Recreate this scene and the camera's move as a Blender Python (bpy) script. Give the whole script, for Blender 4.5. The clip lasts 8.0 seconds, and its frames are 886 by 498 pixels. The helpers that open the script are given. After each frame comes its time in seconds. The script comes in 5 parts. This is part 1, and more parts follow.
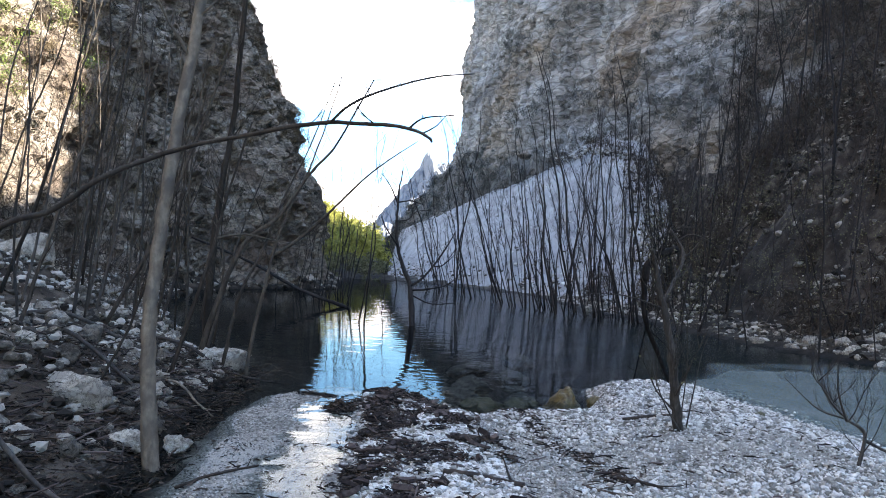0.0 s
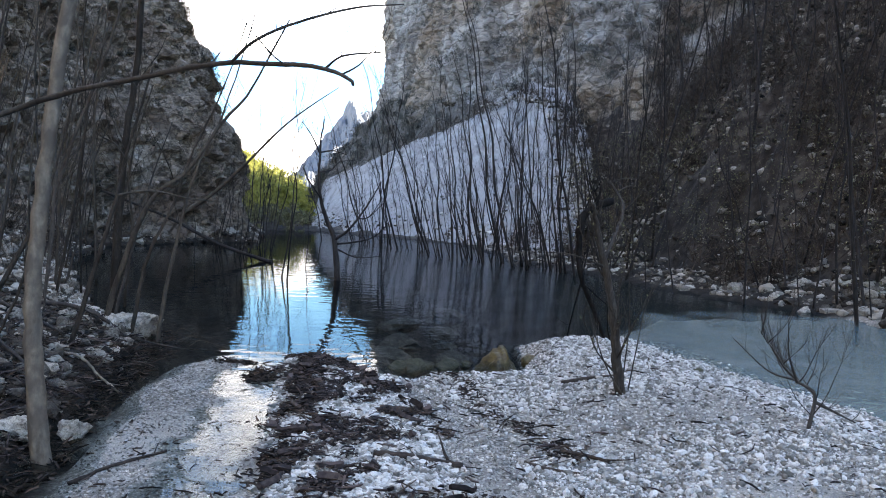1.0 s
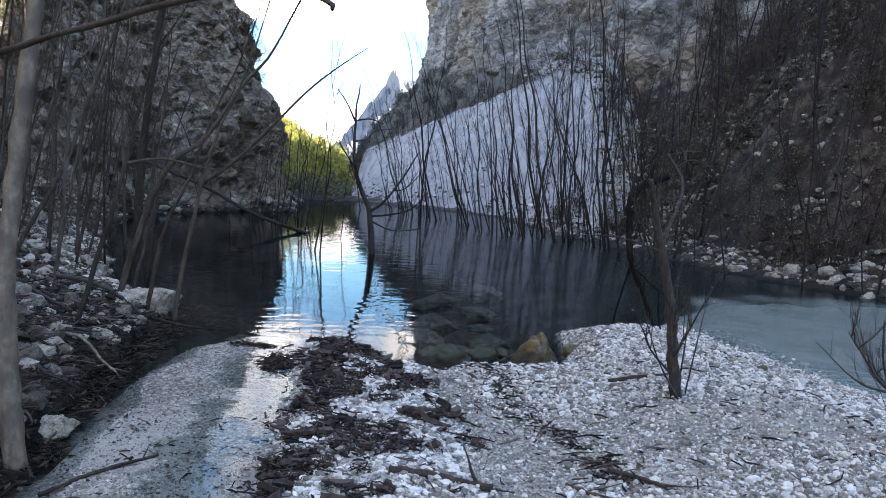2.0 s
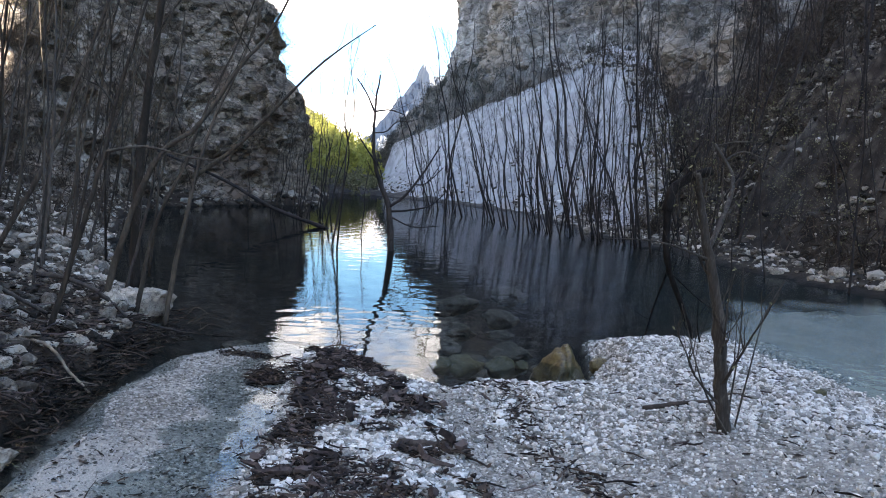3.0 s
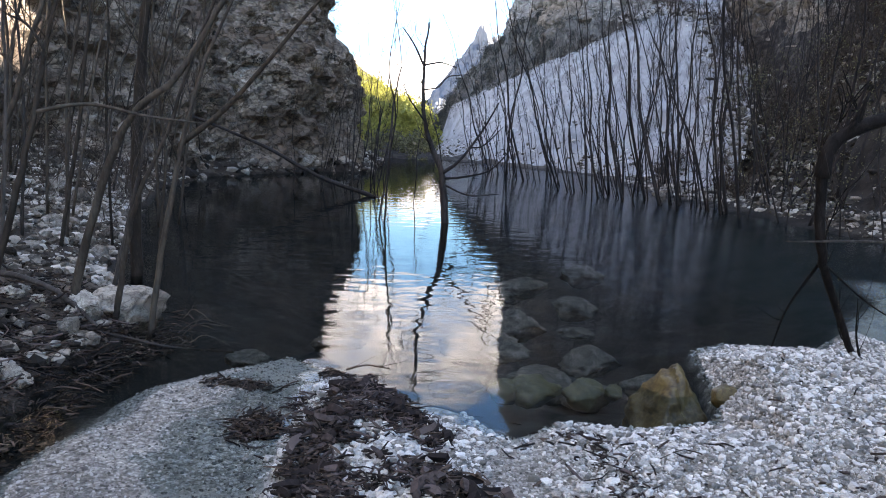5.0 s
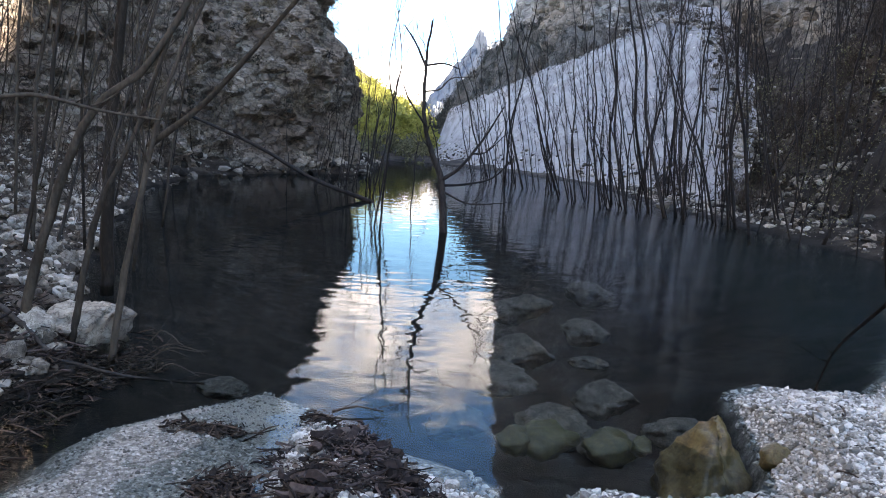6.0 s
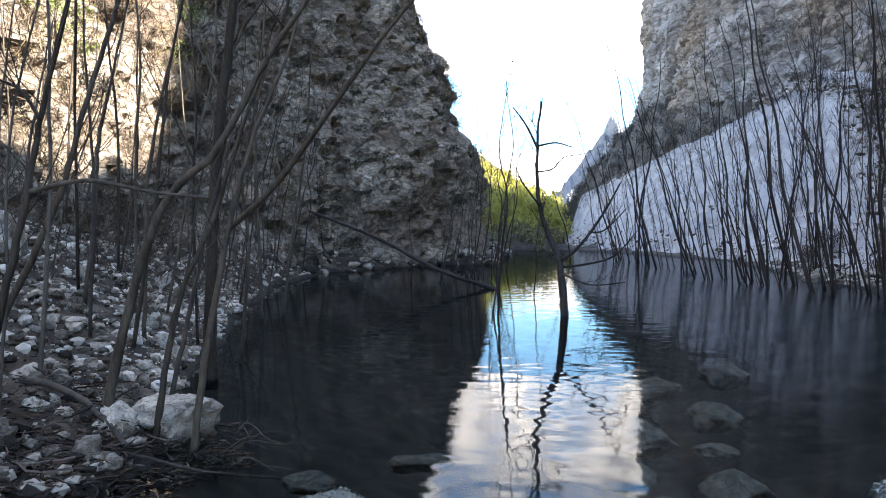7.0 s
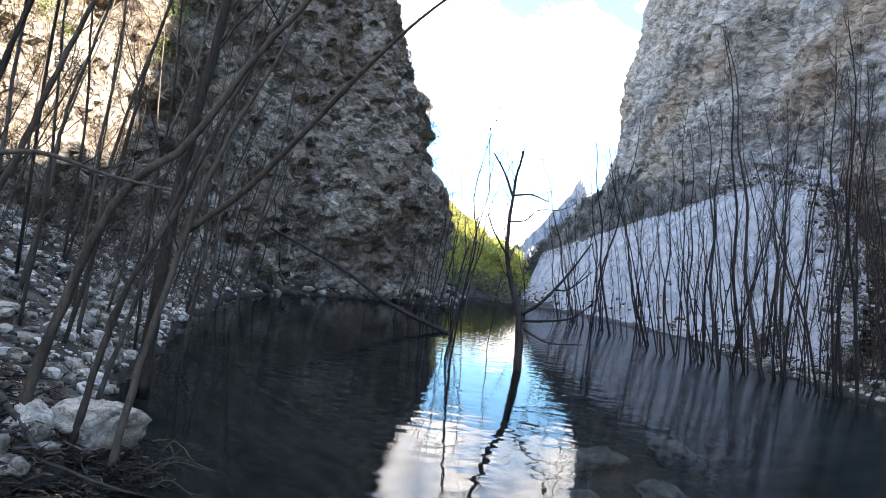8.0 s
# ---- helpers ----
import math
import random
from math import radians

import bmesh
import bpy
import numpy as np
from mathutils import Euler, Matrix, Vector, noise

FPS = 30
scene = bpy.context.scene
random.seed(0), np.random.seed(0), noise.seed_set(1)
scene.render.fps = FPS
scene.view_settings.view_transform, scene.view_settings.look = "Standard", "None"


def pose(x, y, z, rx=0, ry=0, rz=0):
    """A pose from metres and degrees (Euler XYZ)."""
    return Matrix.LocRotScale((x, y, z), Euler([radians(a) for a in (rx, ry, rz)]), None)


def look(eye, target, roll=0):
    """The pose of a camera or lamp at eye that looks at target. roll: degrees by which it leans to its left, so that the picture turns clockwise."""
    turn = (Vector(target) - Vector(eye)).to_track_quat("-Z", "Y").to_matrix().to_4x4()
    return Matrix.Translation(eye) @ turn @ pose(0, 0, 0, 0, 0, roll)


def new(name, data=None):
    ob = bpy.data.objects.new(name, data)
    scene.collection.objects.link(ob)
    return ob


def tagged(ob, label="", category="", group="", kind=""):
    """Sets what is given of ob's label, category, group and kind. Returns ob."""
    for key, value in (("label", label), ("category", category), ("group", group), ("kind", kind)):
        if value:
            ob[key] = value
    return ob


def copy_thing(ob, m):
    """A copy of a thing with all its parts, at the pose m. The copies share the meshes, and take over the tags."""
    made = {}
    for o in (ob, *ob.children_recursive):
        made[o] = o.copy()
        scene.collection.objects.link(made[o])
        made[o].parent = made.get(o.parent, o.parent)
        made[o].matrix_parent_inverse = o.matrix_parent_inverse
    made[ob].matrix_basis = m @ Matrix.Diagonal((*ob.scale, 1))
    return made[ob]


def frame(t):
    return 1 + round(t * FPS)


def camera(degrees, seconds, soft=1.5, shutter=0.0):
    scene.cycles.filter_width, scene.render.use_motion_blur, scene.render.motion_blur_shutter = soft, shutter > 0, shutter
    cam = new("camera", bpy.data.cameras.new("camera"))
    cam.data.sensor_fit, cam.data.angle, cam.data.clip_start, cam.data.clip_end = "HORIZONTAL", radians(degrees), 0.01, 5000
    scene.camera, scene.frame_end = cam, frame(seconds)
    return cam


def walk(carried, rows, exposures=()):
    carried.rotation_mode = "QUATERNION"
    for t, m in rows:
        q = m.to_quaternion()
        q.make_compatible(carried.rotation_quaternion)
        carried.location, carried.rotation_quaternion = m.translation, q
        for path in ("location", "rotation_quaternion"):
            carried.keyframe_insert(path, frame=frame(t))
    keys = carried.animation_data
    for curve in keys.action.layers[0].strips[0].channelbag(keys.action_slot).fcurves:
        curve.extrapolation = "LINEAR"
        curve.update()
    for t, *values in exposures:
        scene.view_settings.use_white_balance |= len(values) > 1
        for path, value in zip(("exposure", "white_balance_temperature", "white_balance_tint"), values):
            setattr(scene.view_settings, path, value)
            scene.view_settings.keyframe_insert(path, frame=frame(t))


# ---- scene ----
cam = camera(56.0, 8.0, soft=1.0)
PATH = [
    (0, (0.337, 2.699, 1.551), (0.495, 4.692, 1.584), 2.7),
    (0.5, (0.304, 2.977, 1.613), (0.573, 4.959, 1.589), 3.6),
    (1, (0.374, 3.264, 1.62), (0.714, 5.233, 1.537), 1.9),
    (1.5, (0.495, 3.65, 1.678), (0.761, 5.623, 1.486), 2.3),
    (1.7, (0.505, 3.795, 1.651), (0.767, 5.771, 1.49), 2.8),
    (2.8, (0.756, 4.68, 1.653), (0.936, 6.666, 1.498), 2.1),
    (3, (0.778, 4.855, 1.643), (0.957, 6.84, 1.472), 3.2),
    (3.5, (0.807, 5.308, 1.642), (1.064, 7.285, 1.479), 3.3),
    (4, (0.981, 5.857, 1.619), (1.062, 7.843, 1.403), -0.7),
    (4.2, (0.999, 6.013, 1.659), (1.044, 7.993, 1.377), 1.9),
    (5.3, (0.947, 7.202, 1.623), (0.975, 9.184, 1.361), 1.6),
    (5.5, (0.959, 7.352, 1.663), (0.991, 9.327, 1.346), 0.8),
    (6, (0.893, 7.705, 1.651), (0.944, 9.688, 1.394), 3.4),
    (6.5, (0.972, 7.943, 1.508), (0.942, 9.942, 1.442), 2.8),
    (7, (1.249, 8.139, 1.52), (0.962, 10.118, 1.471), 0.0),
    (7.5, (1.195, 8.325, 1.575), (0.955, 10.309, 1.494), 4.8),
    (8, (1.107, 8.459, 1.483), (0.914, 10.449, 1.538), 8.1),
]
walk(cam, [(t, look(eye, target, roll)) for t, eye, target, roll in PATH],
     [(0, 1.52, 7050, 12), (1.5, 1.55, 7200, 13), (3.5, 1.57, 7200, 14), (4.5, 1.63, 7450, 16), (5.5, 1.70, 7650, 17), (6.5, 1.76, 7450, 14), (8, 1.86, 7100, 12)])

# ---- light ----
SUN_DIR = Vector((0.80, -0.28, 0.56)).normalized()
sun = new("sun", bpy.data.lights.new("sun", "SUN"))
sun.data.energy, sun.data.angle, sun.data.color = 12.0, radians(0.53), (1.0, 0.98, 0.95)
sun.matrix_world = look(SUN_DIR * 300, (0, 0, 0))

world = bpy.data.worlds.new("sky")
scene.world = world
world.use_nodes = True
wn, wl = world.node_tree.nodes, world.node_tree.links
wn.clear()
w_out, w_bg = wn.new("ShaderNodeOutputWorld"), wn.new("ShaderNodeBackground")
w_sky = wn.new("ShaderNodeTexSky")
w_sky.sky_type, w_sky.sun_disc = "NISHITA", False
w_sky.sun_elevation = math.asin(SUN_DIR.z)
w_sky.sun_rotation = math.atan2(SUN_DIR.x, SUN_DIR.y)
w_sky.air_density, w_sky.dust_density = 1.0, 0.3
w_co, w_map, w_cl = wn.new("ShaderNodeTexCoord"), wn.new("ShaderNodeMapping"), wn.new("ShaderNodeTexNoise")
w_map.inputs["Scale"].default_value = (1.0, 1.0, 1.8)
w_map.inputs["Location"].default_value = (3.1, 0.4, 0.62)
w_cl.inputs["Scale"].default_value, w_cl.inputs["Detail"].default_value = 7.0, 8
w_cl.inputs["Roughness"].default_value = 0.6
# broken cloud: a bank over the horizon with a gap under it, thinning to clear blue higher up
w_sep, w_bank = wn.new("ShaderNodeSeparateXYZ"), wn.new("ShaderNodeFloatCurve")
bank = w_bank.mapping.curves[0]
for px, py in ((0.045, 0.85), (0.08, 0.78), (0.10, 0.20), (0.158, 0.16), (0.185, 0.64), (0.225, 0.64), (0.29, 0.53), (0.36, 0.33), (0.5, 0.32), (0.6, 0.36)):
    bank.points.new(px, py)
bank.points[0].location, bank.points[-1].location = (0, 0.85), (1, 0.38)
w_bank.mapping.update()
w_add, w_ramp = wn.new("ShaderNodeMath"), wn.new("ShaderNodeValToRGB")
w_ramp.color_ramp.elements[0].position, w_ramp.color_ramp.elements[1].position = 0.40, 0.62
w_half = wn.new("ShaderNodeMath")
w_half.operation, w_half.inputs[1].default_value, w_half.inputs[2].default_value = "MULTIPLY_ADD", 1.5, -0.75
w_mul = wn.new("ShaderNodeMix")
w_mul.data_type, w_mul.blend_type = "RGBA", "MULTIPLY"
w_mul.inputs[0].default_value = 1.0
w_mul.inputs[7].default_value = (0.124, 0.199, 0.262, 1)
w_mix = wn.new("ShaderNodeMix")
w_mix.data_type = "RGBA"
w_tone, w_cm = wn.new("ShaderNodeTexNoise"), wn.new("ShaderNodeMix")
w_tone.inputs["Scale"].default_value, w_tone.inputs["Detail"].default_value = 15.0, 7
w_tone.inputs["Roughness"].default_value = 0.58
w_con = wn.new("ShaderNodeMapRange")
w_con.inputs[1].default_value, w_con.inputs[2].default_value = 0.34, 0.64
w_cm.data_type = "RGBA"
w_cm.inputs[6].default_value, w_cm.inputs[7].default_value = (0.98, 1.0, 1.08, 1), (2.6, 2.56, 2.54, 1)
wl.new(w_map.outputs["Vector"], w_tone.inputs["Vector"])
wl.new(w_tone.outputs["Fac"], w_con.inputs[0])
wl.new(w_con.outputs[0], w_cm.inputs[0])
wl.new(w_cm.outputs[2], w_mix.inputs[7])
wl.new(w_co.outputs["Generated"], w_map.inputs["Vector"])
wl.new(w_co.outputs["Generated"], w_sep.inputs[0])
wl.new(w_sep.outputs["Z"], w_bank.inputs["Value"])
wl.new(w_map.outputs["Vector"], w_cl.inputs["Vector"])
wl.new(w_cl.outputs["Fac"], w_half.inputs[0])
wl.new(w_half.outputs[0], w_add.inputs[0])
wl.new(w_bank.outputs[0], w_add.inputs[1])
wl.new(w_add.outputs[0], w_ramp.inputs["Fac"])
wl.new(w_ramp.outputs["Color"], w_mix.inputs[0])
wl.new(w_sky.outputs["Color"], w_mul.inputs[6])
wl.new(w_mul.outputs[2], w_mix.inputs[6])
wl.new(w_mix.outputs[2], w_bg.inputs["Color"])
wl.new(w_bg.outputs["Background"], w_out.inputs["Surface"])


# ---- materials ----
def material(name, colours, scale=4.0, rough=0.85, bump=0.4, fine=18.0, stretch=(1, 1, 1), spec=0.25,
             cracks=0.0, crack_scale=1.5, island=0.0, objrand=0.0, stain=None, stain_scale=0.6, distance=0.03, wobble=0.5):
    """Two scales of noise over a colour ramp, optional cracks, stains and per-piece variation."""
    m = bpy.data.materials.new(name)
    m.use_nodes = True
    n, l = m.node_tree.nodes, m.node_tree.links
    b = n["Principled BSDF"]
    b.inputs["Roughness"].default_value = rough
    b.inputs["Specular IOR Level"].default_value = spec
    co, mp = n.new("ShaderNodeTexCoord"), n.new("ShaderNodeMapping")
    mp.inputs["Scale"].default_value = stretch
    l.new(co.outputs["Object"], mp.inputs["Vector"])
    big, small = n.new("ShaderNodeTexNoise"), n.new("ShaderNodeTexNoise")
    for tex, s, d in ((big, scale, 5), (small, fine, 4)):
        tex.inputs["Scale"].default_value, tex.inputs["Detail"].default_value = s, d
        tex.inputs["Roughness"].default_value = 0.62
        l.new(mp.outputs["Vector"], tex.inputs["Vector"])
    mixf = n.new("ShaderNodeMath")
    mixf.operation = "MULTIPLY_ADD"
    mixf.inputs[1].default_value = 0.45
    half = n.new("ShaderNodeMath")
    half.operation = "MULTIPLY"
    half.inputs[1].default_value = 0.55
    l.new(big.outputs["Fac"], half.inputs[0])
    l.new(small.outputs["Fac"], mixf.inputs[0])
    l.new(half.outputs[0], mixf.inputs[2])
    value = mixf.outputs[0]
    if island or objrand:
        g = n.new("ShaderNodeNewGeometry" if island else "ShaderNodeObjectInfo")
        add = n.new("ShaderNodeMath")
        add.operation = "MULTIPLY_ADD"
        add.inputs[1].default_value = island or objrand
        l.new(g.outputs["Random Per Island" if island else "Random"], add.inputs[0])
        sub = n.new("ShaderNodeMath")
        sub.operation = "SUBTRACT"
        sub.inputs[1].default_value = (island or objrand) / 2
        l.new(value, sub.inputs[0])
        l.new(sub.outputs[0], add.inputs[2])
        value = add.outputs[0]
    ramp = n.new("ShaderNodeValToRGB")
    el = ramp.color_ramp.elements
    while len(el) < len(colours):
        el.new(0.5)
    for i, c in enumerate(colours):
        el[i].position = 0.3 + 0.4 * i / max(1, len(colours) - 1)
        el[i].color = (*c, 1)
    l.new(value, ramp.inputs["Fac"])
    colour = ramp.outputs["Color"]
    height = value
    if stain:
        st, sr, sm = n.new("ShaderNodeTexNoise"), n.new("ShaderNodeValToRGB"), n.new("ShaderNodeMix")
        st.inputs["Scale"].default_value, st.inputs["Detail"].default_value = stain_scale, 6
        l.new(mp.outputs["Vector"], st.inputs["Vector"])
        sr.color_ramp.elements[0].position, sr.color_ramp.elements[1].position = 0.46, 0.62
        l.new(st.outputs["Fac"], sr.inputs["Fac"])
        sm.data_type = "RGBA"
        sm.inputs[7].default_value = (*stain, 1)
        l.new(sr.outputs["Color"], sm.inputs[0])
        l.new(colour, sm.inputs[6])
        colour = sm.outputs[2]
    if cracks:
        vo, vr, vm = n.new("ShaderNodeTexVoronoi"), n.new("ShaderNodeValToRGB"), n.new("ShaderNodeMix")
        wob = n.new("ShaderNodeVectorMath")
        wob.operation = "MULTIPLY_ADD"
        wob.inputs[1].default_value = (wobble, wobble, wobble)
        l.new(big.outputs["Color"], wob.inputs[0])
        l.new(mp.outputs["Vector"], wob.inputs[2])
        vo.feature = "DISTANCE_TO_EDGE"
        vo.inputs["Scale"].default_value = crack_scale
        l.new(wob.outputs[0], vo.inputs["Vector"])
        vr.color_ramp.elements[0].position, vr.color_ramp.elements[1].position = 0.0, 0.09
        vr.color_ramp.elements[0].color = (1 - cracks,) * 3 + (1,)
        l.new(vo.outputs["Distance"], vr.inputs["Fac"])
        vm.data_type, vm.blend_type = "RGBA", "MULTIPLY"
        vm.inputs[0].default_value = 1.0
        l.new(colour, vm.inputs[6])
        l.new(vr.outputs["Color"], vm.inputs[7])
        colour = vm.outputs[2]
        hm = n.new("ShaderNodeMath")
        hm.operation = "MULTIPLY"
        l.new(value, hm.inputs[0])
        l.new(vr.outputs["Color"], hm.inputs[1])
        height = hm.outputs[0]
    l.new(colour, b.inputs["Base Color"])
    bp = n.new("ShaderNodeBump")
    bp.inputs["Strength"].default_value, bp.inputs["Distance"].default_value = bump, distance
    l.new(height, bp.inputs["Height"])
    l.new(bp.outputs["Normal"], b.inputs["Normal"])
    return m


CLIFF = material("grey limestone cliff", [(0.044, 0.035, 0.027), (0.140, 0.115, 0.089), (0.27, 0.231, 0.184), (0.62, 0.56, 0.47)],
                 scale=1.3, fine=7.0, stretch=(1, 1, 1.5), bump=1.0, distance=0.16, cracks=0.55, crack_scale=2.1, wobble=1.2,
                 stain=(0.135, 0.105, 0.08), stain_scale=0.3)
CLIFF_FAR = material("pale layered limestone", [(0.215, 0.199, 0.178), (0.258, 0.239, 0.215), (0.30, 0.28, 0.252), (0.345, 0.322, 0.29)],
                     scale=0.3, fine=3.2, stretch=(1, 1, 1.7), bump=1.0, distance=0.3, cracks=0.42, crack_scale=0.62, wobble=2.4,
                     stain=(0.27, 0.215, 0.16), stain_scale=0.07)
SCREE = material("fine white scree", [(0.22, 0.212, 0.205), (0.31, 0.30, 0.292), (0.39, 0.379, 0.37)], scale=0.45, fine=7.0,
                 stretch=(1, 1, 1), bump=0.8, distance=0.12)
STONE = material("white limestone", [(0.16, 0.15, 0.132), (0.43, 0.41, 0.37), (0.72, 0.695, 0.645)], scale=14, fine=80, bump=0.8,
                 distance=0.012, island=0.5)
ROCK = material("weathered white rock", [(0.168, 0.145, 0.114), (0.473, 0.43, 0.356), (0.693, 0.645, 0.546)], scale=4, fine=22, bump=0.7,
                distance=0.03, cracks=0.5, crack_scale=3.0, wobble=0.6, objrand=0.22, stain=(0.30, 0.265, 0.22), stain_scale=2.0)
ROCK_DULL = material("soiled pale rock", [(0.04, 0.034, 0.027), (0.13, 0.115, 0.094), (0.36, 0.33, 0.28)], scale=4, fine=22, bump=0.7, distance=0.03,
                     cracks=0.5, crack_scale=3.0, wobble=0.6, objrand=0.45, stain=(0.16, 0.138, 0.11), stain_scale=2.0)
ROCK_OCHRE = material("ochre wet rock", [(0.018, 0.013, 0.007), (0.09, 0.06, 0.018), (0.25, 0.175, 0.055)], scale=3, fine=16, rough=0.45,
                      bump=0.7, distance=0.02, spec=0.5, stain=(0.13, 0.10, 0.04), stain_scale=4)
ROCK_GREEN = material("algae covered rock", [(0.02, 0.022, 0.010), (0.06, 0.058, 0.022), (0.13, 0.11, 0.035)], scale=5, fine=22, rough=0.5,
                      bump=0.6, distance=0.02, spec=0.5)
ROCK_SUNK = material("silted sunken rock", [(0.02, 0.02, 0.016), (0.07, 0.066, 0.054), (0.17, 0.16, 0.135)], scale=4, fine=25, bump=0.6, distance=0.02)
BARK_PALE = material("pale smooth bark", [(0.0721, 0.058, 0.0442), (0.175, 0.145, 0.11), (0.299, 0.25, 0.193)], scale=7, fine=30, stretch=(1, 1, 0.6),
                     bump=0.9, distance=0.012, objrand=0.12, stain=(0.10, 0.085, 0.07), stain_scale=9)
BARK_GREY = material("light grey brown bark", [(0.018, 0.0142, 0.011), (0.046, 0.037, 0.0285), (0.105, 0.087, 0.067)], scale=6, fine=40, stretch=(1, 1, 0.3),
                     bump=0.7, distance=0.01, objrand=0.3)
BARK_ROUGH = material("rough grey bark", [(0.012, 0.010, 0.0085), (0.042, 0.035, 0.028), (0.115, 0.098, 0.08)], scale=16, fine=70, stretch=(1, 1, 0.25), bump=1.0, distance=0.015)
BARK = material("grey brown bark", [(0.02, 0.0175, 0.0155), (0.05, 0.043, 0.037), (0.11, 0.096, 0.083)], scale=6, fine=40, stretch=(1, 1, 0.3),
                bump=0.6, distance=0.01, objrand=0.2)
BARK_DARK = material("sodden black bark", [(0.005, 0.0045, 0.004), (0.013, 0.011, 0.0098), (0.032, 0.027, 0.024)], scale=14, fine=60, stretch=(1, 1, 0.3), bump=1.0, distance=0.015, spec=0.1)
BARK_WET = material("dark wet bark", [(0.012, 0.0105, 0.01), (0.028, 0.024, 0.0225), (0.06, 0.05, 0.045)], scale=6, fine=40,
                    stretch=(1, 1, 0.3), bump=0.5, distance=0.01, objrand=0.15)
DRIFT = material("sodden driftwood", [(0.022, 0.017, 0.014), (0.06, 0.045, 0.036), (0.13, 0.10, 0.08)], scale=8, fine=50, bump=0.7,
                 distance=0.01, objrand=0.2)
LITTER = material("dark leaf litter", [(0.010, 0.0075, 0.006), (0.030, 0.021, 0.0165), (0.085, 0.061, 0.046)], scale=6, fine=40, bump=0.4,
                  distance=0.01, island=0.5)
STICKS = material("wet brown sticks", [(0.012, 0.0085, 0.0078), (0.038, 0.0275, 0.025), (0.105, 0.08, 0.072)], scale=6, fine=40, bump=0.5, distance=0.008, island=0.5)
LEAF_SPRING = material("fresh spring leaves", [(0.18, 0.18, 0.042), (0.285, 0.28, 0.062), (0.38, 0.355, 0.095)], scale=0.25, fine=2, bump=0.0,
                       rough=0.6, island=0.35)
LEAF_DARK = material("dark evergreen leaves", [(0.012, 0.012, 0.009), (0.031, 0.030, 0.022), (0.062, 0.058, 0.040)], scale=0.6, fine=4,
                     bump=0.0, rough=0.6, island=0.4)
TWIG = material("dark bare twigs", [(0.022, 0.0155, 0.0115), (0.052, 0.038, 0.028), (0.10, 0.077, 0.058)], scale=0.5, fine=4, bump=0.0, island=0.4)
LEAF_DRY = material("dry brown brush", [(0.05, 0.035, 0.02), (0.11, 0.085, 0.05), (0.19, 0.15, 0.09)], scale=0.6, fine=4, bump=0.0,
                    island=0.4)
BUD = material("olive buds", [(0.07, 0.068, 0.032), (0.15, 0.145, 0.075), (0.25, 0.235, 0.13)], scale=8, fine=40, bump=0.0, island=0.4)
# distance haze is put into this colour: grey rock tinted pale blue
MOUNTAIN = material("haze tinted mountain", [(0.088, 0.10, 0.118), (0.13, 0.142, 0.158), (0.178, 0.186, 0.198)], scale=0.006, fine=0.05, bump=0.5,
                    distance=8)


def translucent(m, amount):
    n, l = m.node_tree.nodes, m.node_tree.links
    b, out = n["Principled BSDF"], n["Material Output"]
    tr, mx = n.new("ShaderNodeBsdfTranslucent"), n.new("ShaderNodeMixShader")
    mx.inputs[0].default_value = amount
    l.new(b.inputs["Base Color"].links[0].from_socket, tr.inputs["Color"])
    l.new(b.outputs[0], mx.inputs[1])
    l.new(tr.outputs[0], mx.inputs[2])
    l.new(mx.outputs[0], out.inputs["Surface"])


translucent(LEAF_SPRING, 0.5)


def bedded(m, layers):
    """Beds and water streaks over a rock: stretched noises that multiply its colour, as (scale xyz, low, high, tint)."""
    n, l = m.node_tree.nodes, m.node_tree.links
    b = n["Principled BSDF"]
    colour = b.inputs["Base Color"].links[0].from_socket
    co = n.new("ShaderNodeTexCoord")
    for scale, low, high, tint in layers:
        mp, no, rp, mx = n.new("ShaderNodeMapping"), n.new("ShaderNodeTexNoise"), n.new("ShaderNodeValToRGB"), n.new("ShaderNodeMix")
        mp.inputs["Scale"].default_value = scale
        no.inputs["Scale"].default_value, no.inputs["Detail"].default_value = 1.0, 5
        l.new(co.outputs["Object"], mp.inputs["Vector"])
        l.new(mp.outputs["Vector"], no.inputs["Vector"])
        e = rp.color_ramp.elements
        e[0].position, e[0].color = low, (*tint, 1)
        e[1].position, e[1].color = high, (1.08, 1.08, 1.08, 1)
        l.new(no.outputs["Fac"], rp.inputs["Fac"])
        mx.data_type, mx.blend_type = "RGBA", "MULTIPLY"
        mx.inputs[0].default_value = 1.0
        l.new(colour, mx.inputs[6])
        l.new(rp.outputs["Color"], mx.inputs[7])
        colour = mx.outputs[2]
    l.new(colour, b.inputs["Base Color"])


bedded(SCREE, (((0.5, 0.5, 0.5), 0.36, 0.52, (0.80, 0.79, 0.78)), ((2.5, 0.25, 0.4), 0.38, 0.5, (0.86, 0.85, 0.85))))
bedded(CLIFF_FAR, (((0.05, 0.05, 0.4), 0.36, 0.54, (0.74, 0.70, 0.67)), ((0.5, 0.5, 0.03), 0.36, 0.56, (0.66, 0.66, 0.67)), ((1.6, 1.6, 0.12), 0.36, 0.5, (0.82, 0.81, 0.81)), ((0.03, 0.03, 3.2), 0.36, 0.46, (0.86, 0.85, 0.84))))
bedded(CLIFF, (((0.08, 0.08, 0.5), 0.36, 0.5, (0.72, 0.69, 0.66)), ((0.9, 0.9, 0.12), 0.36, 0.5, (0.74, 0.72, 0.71))))


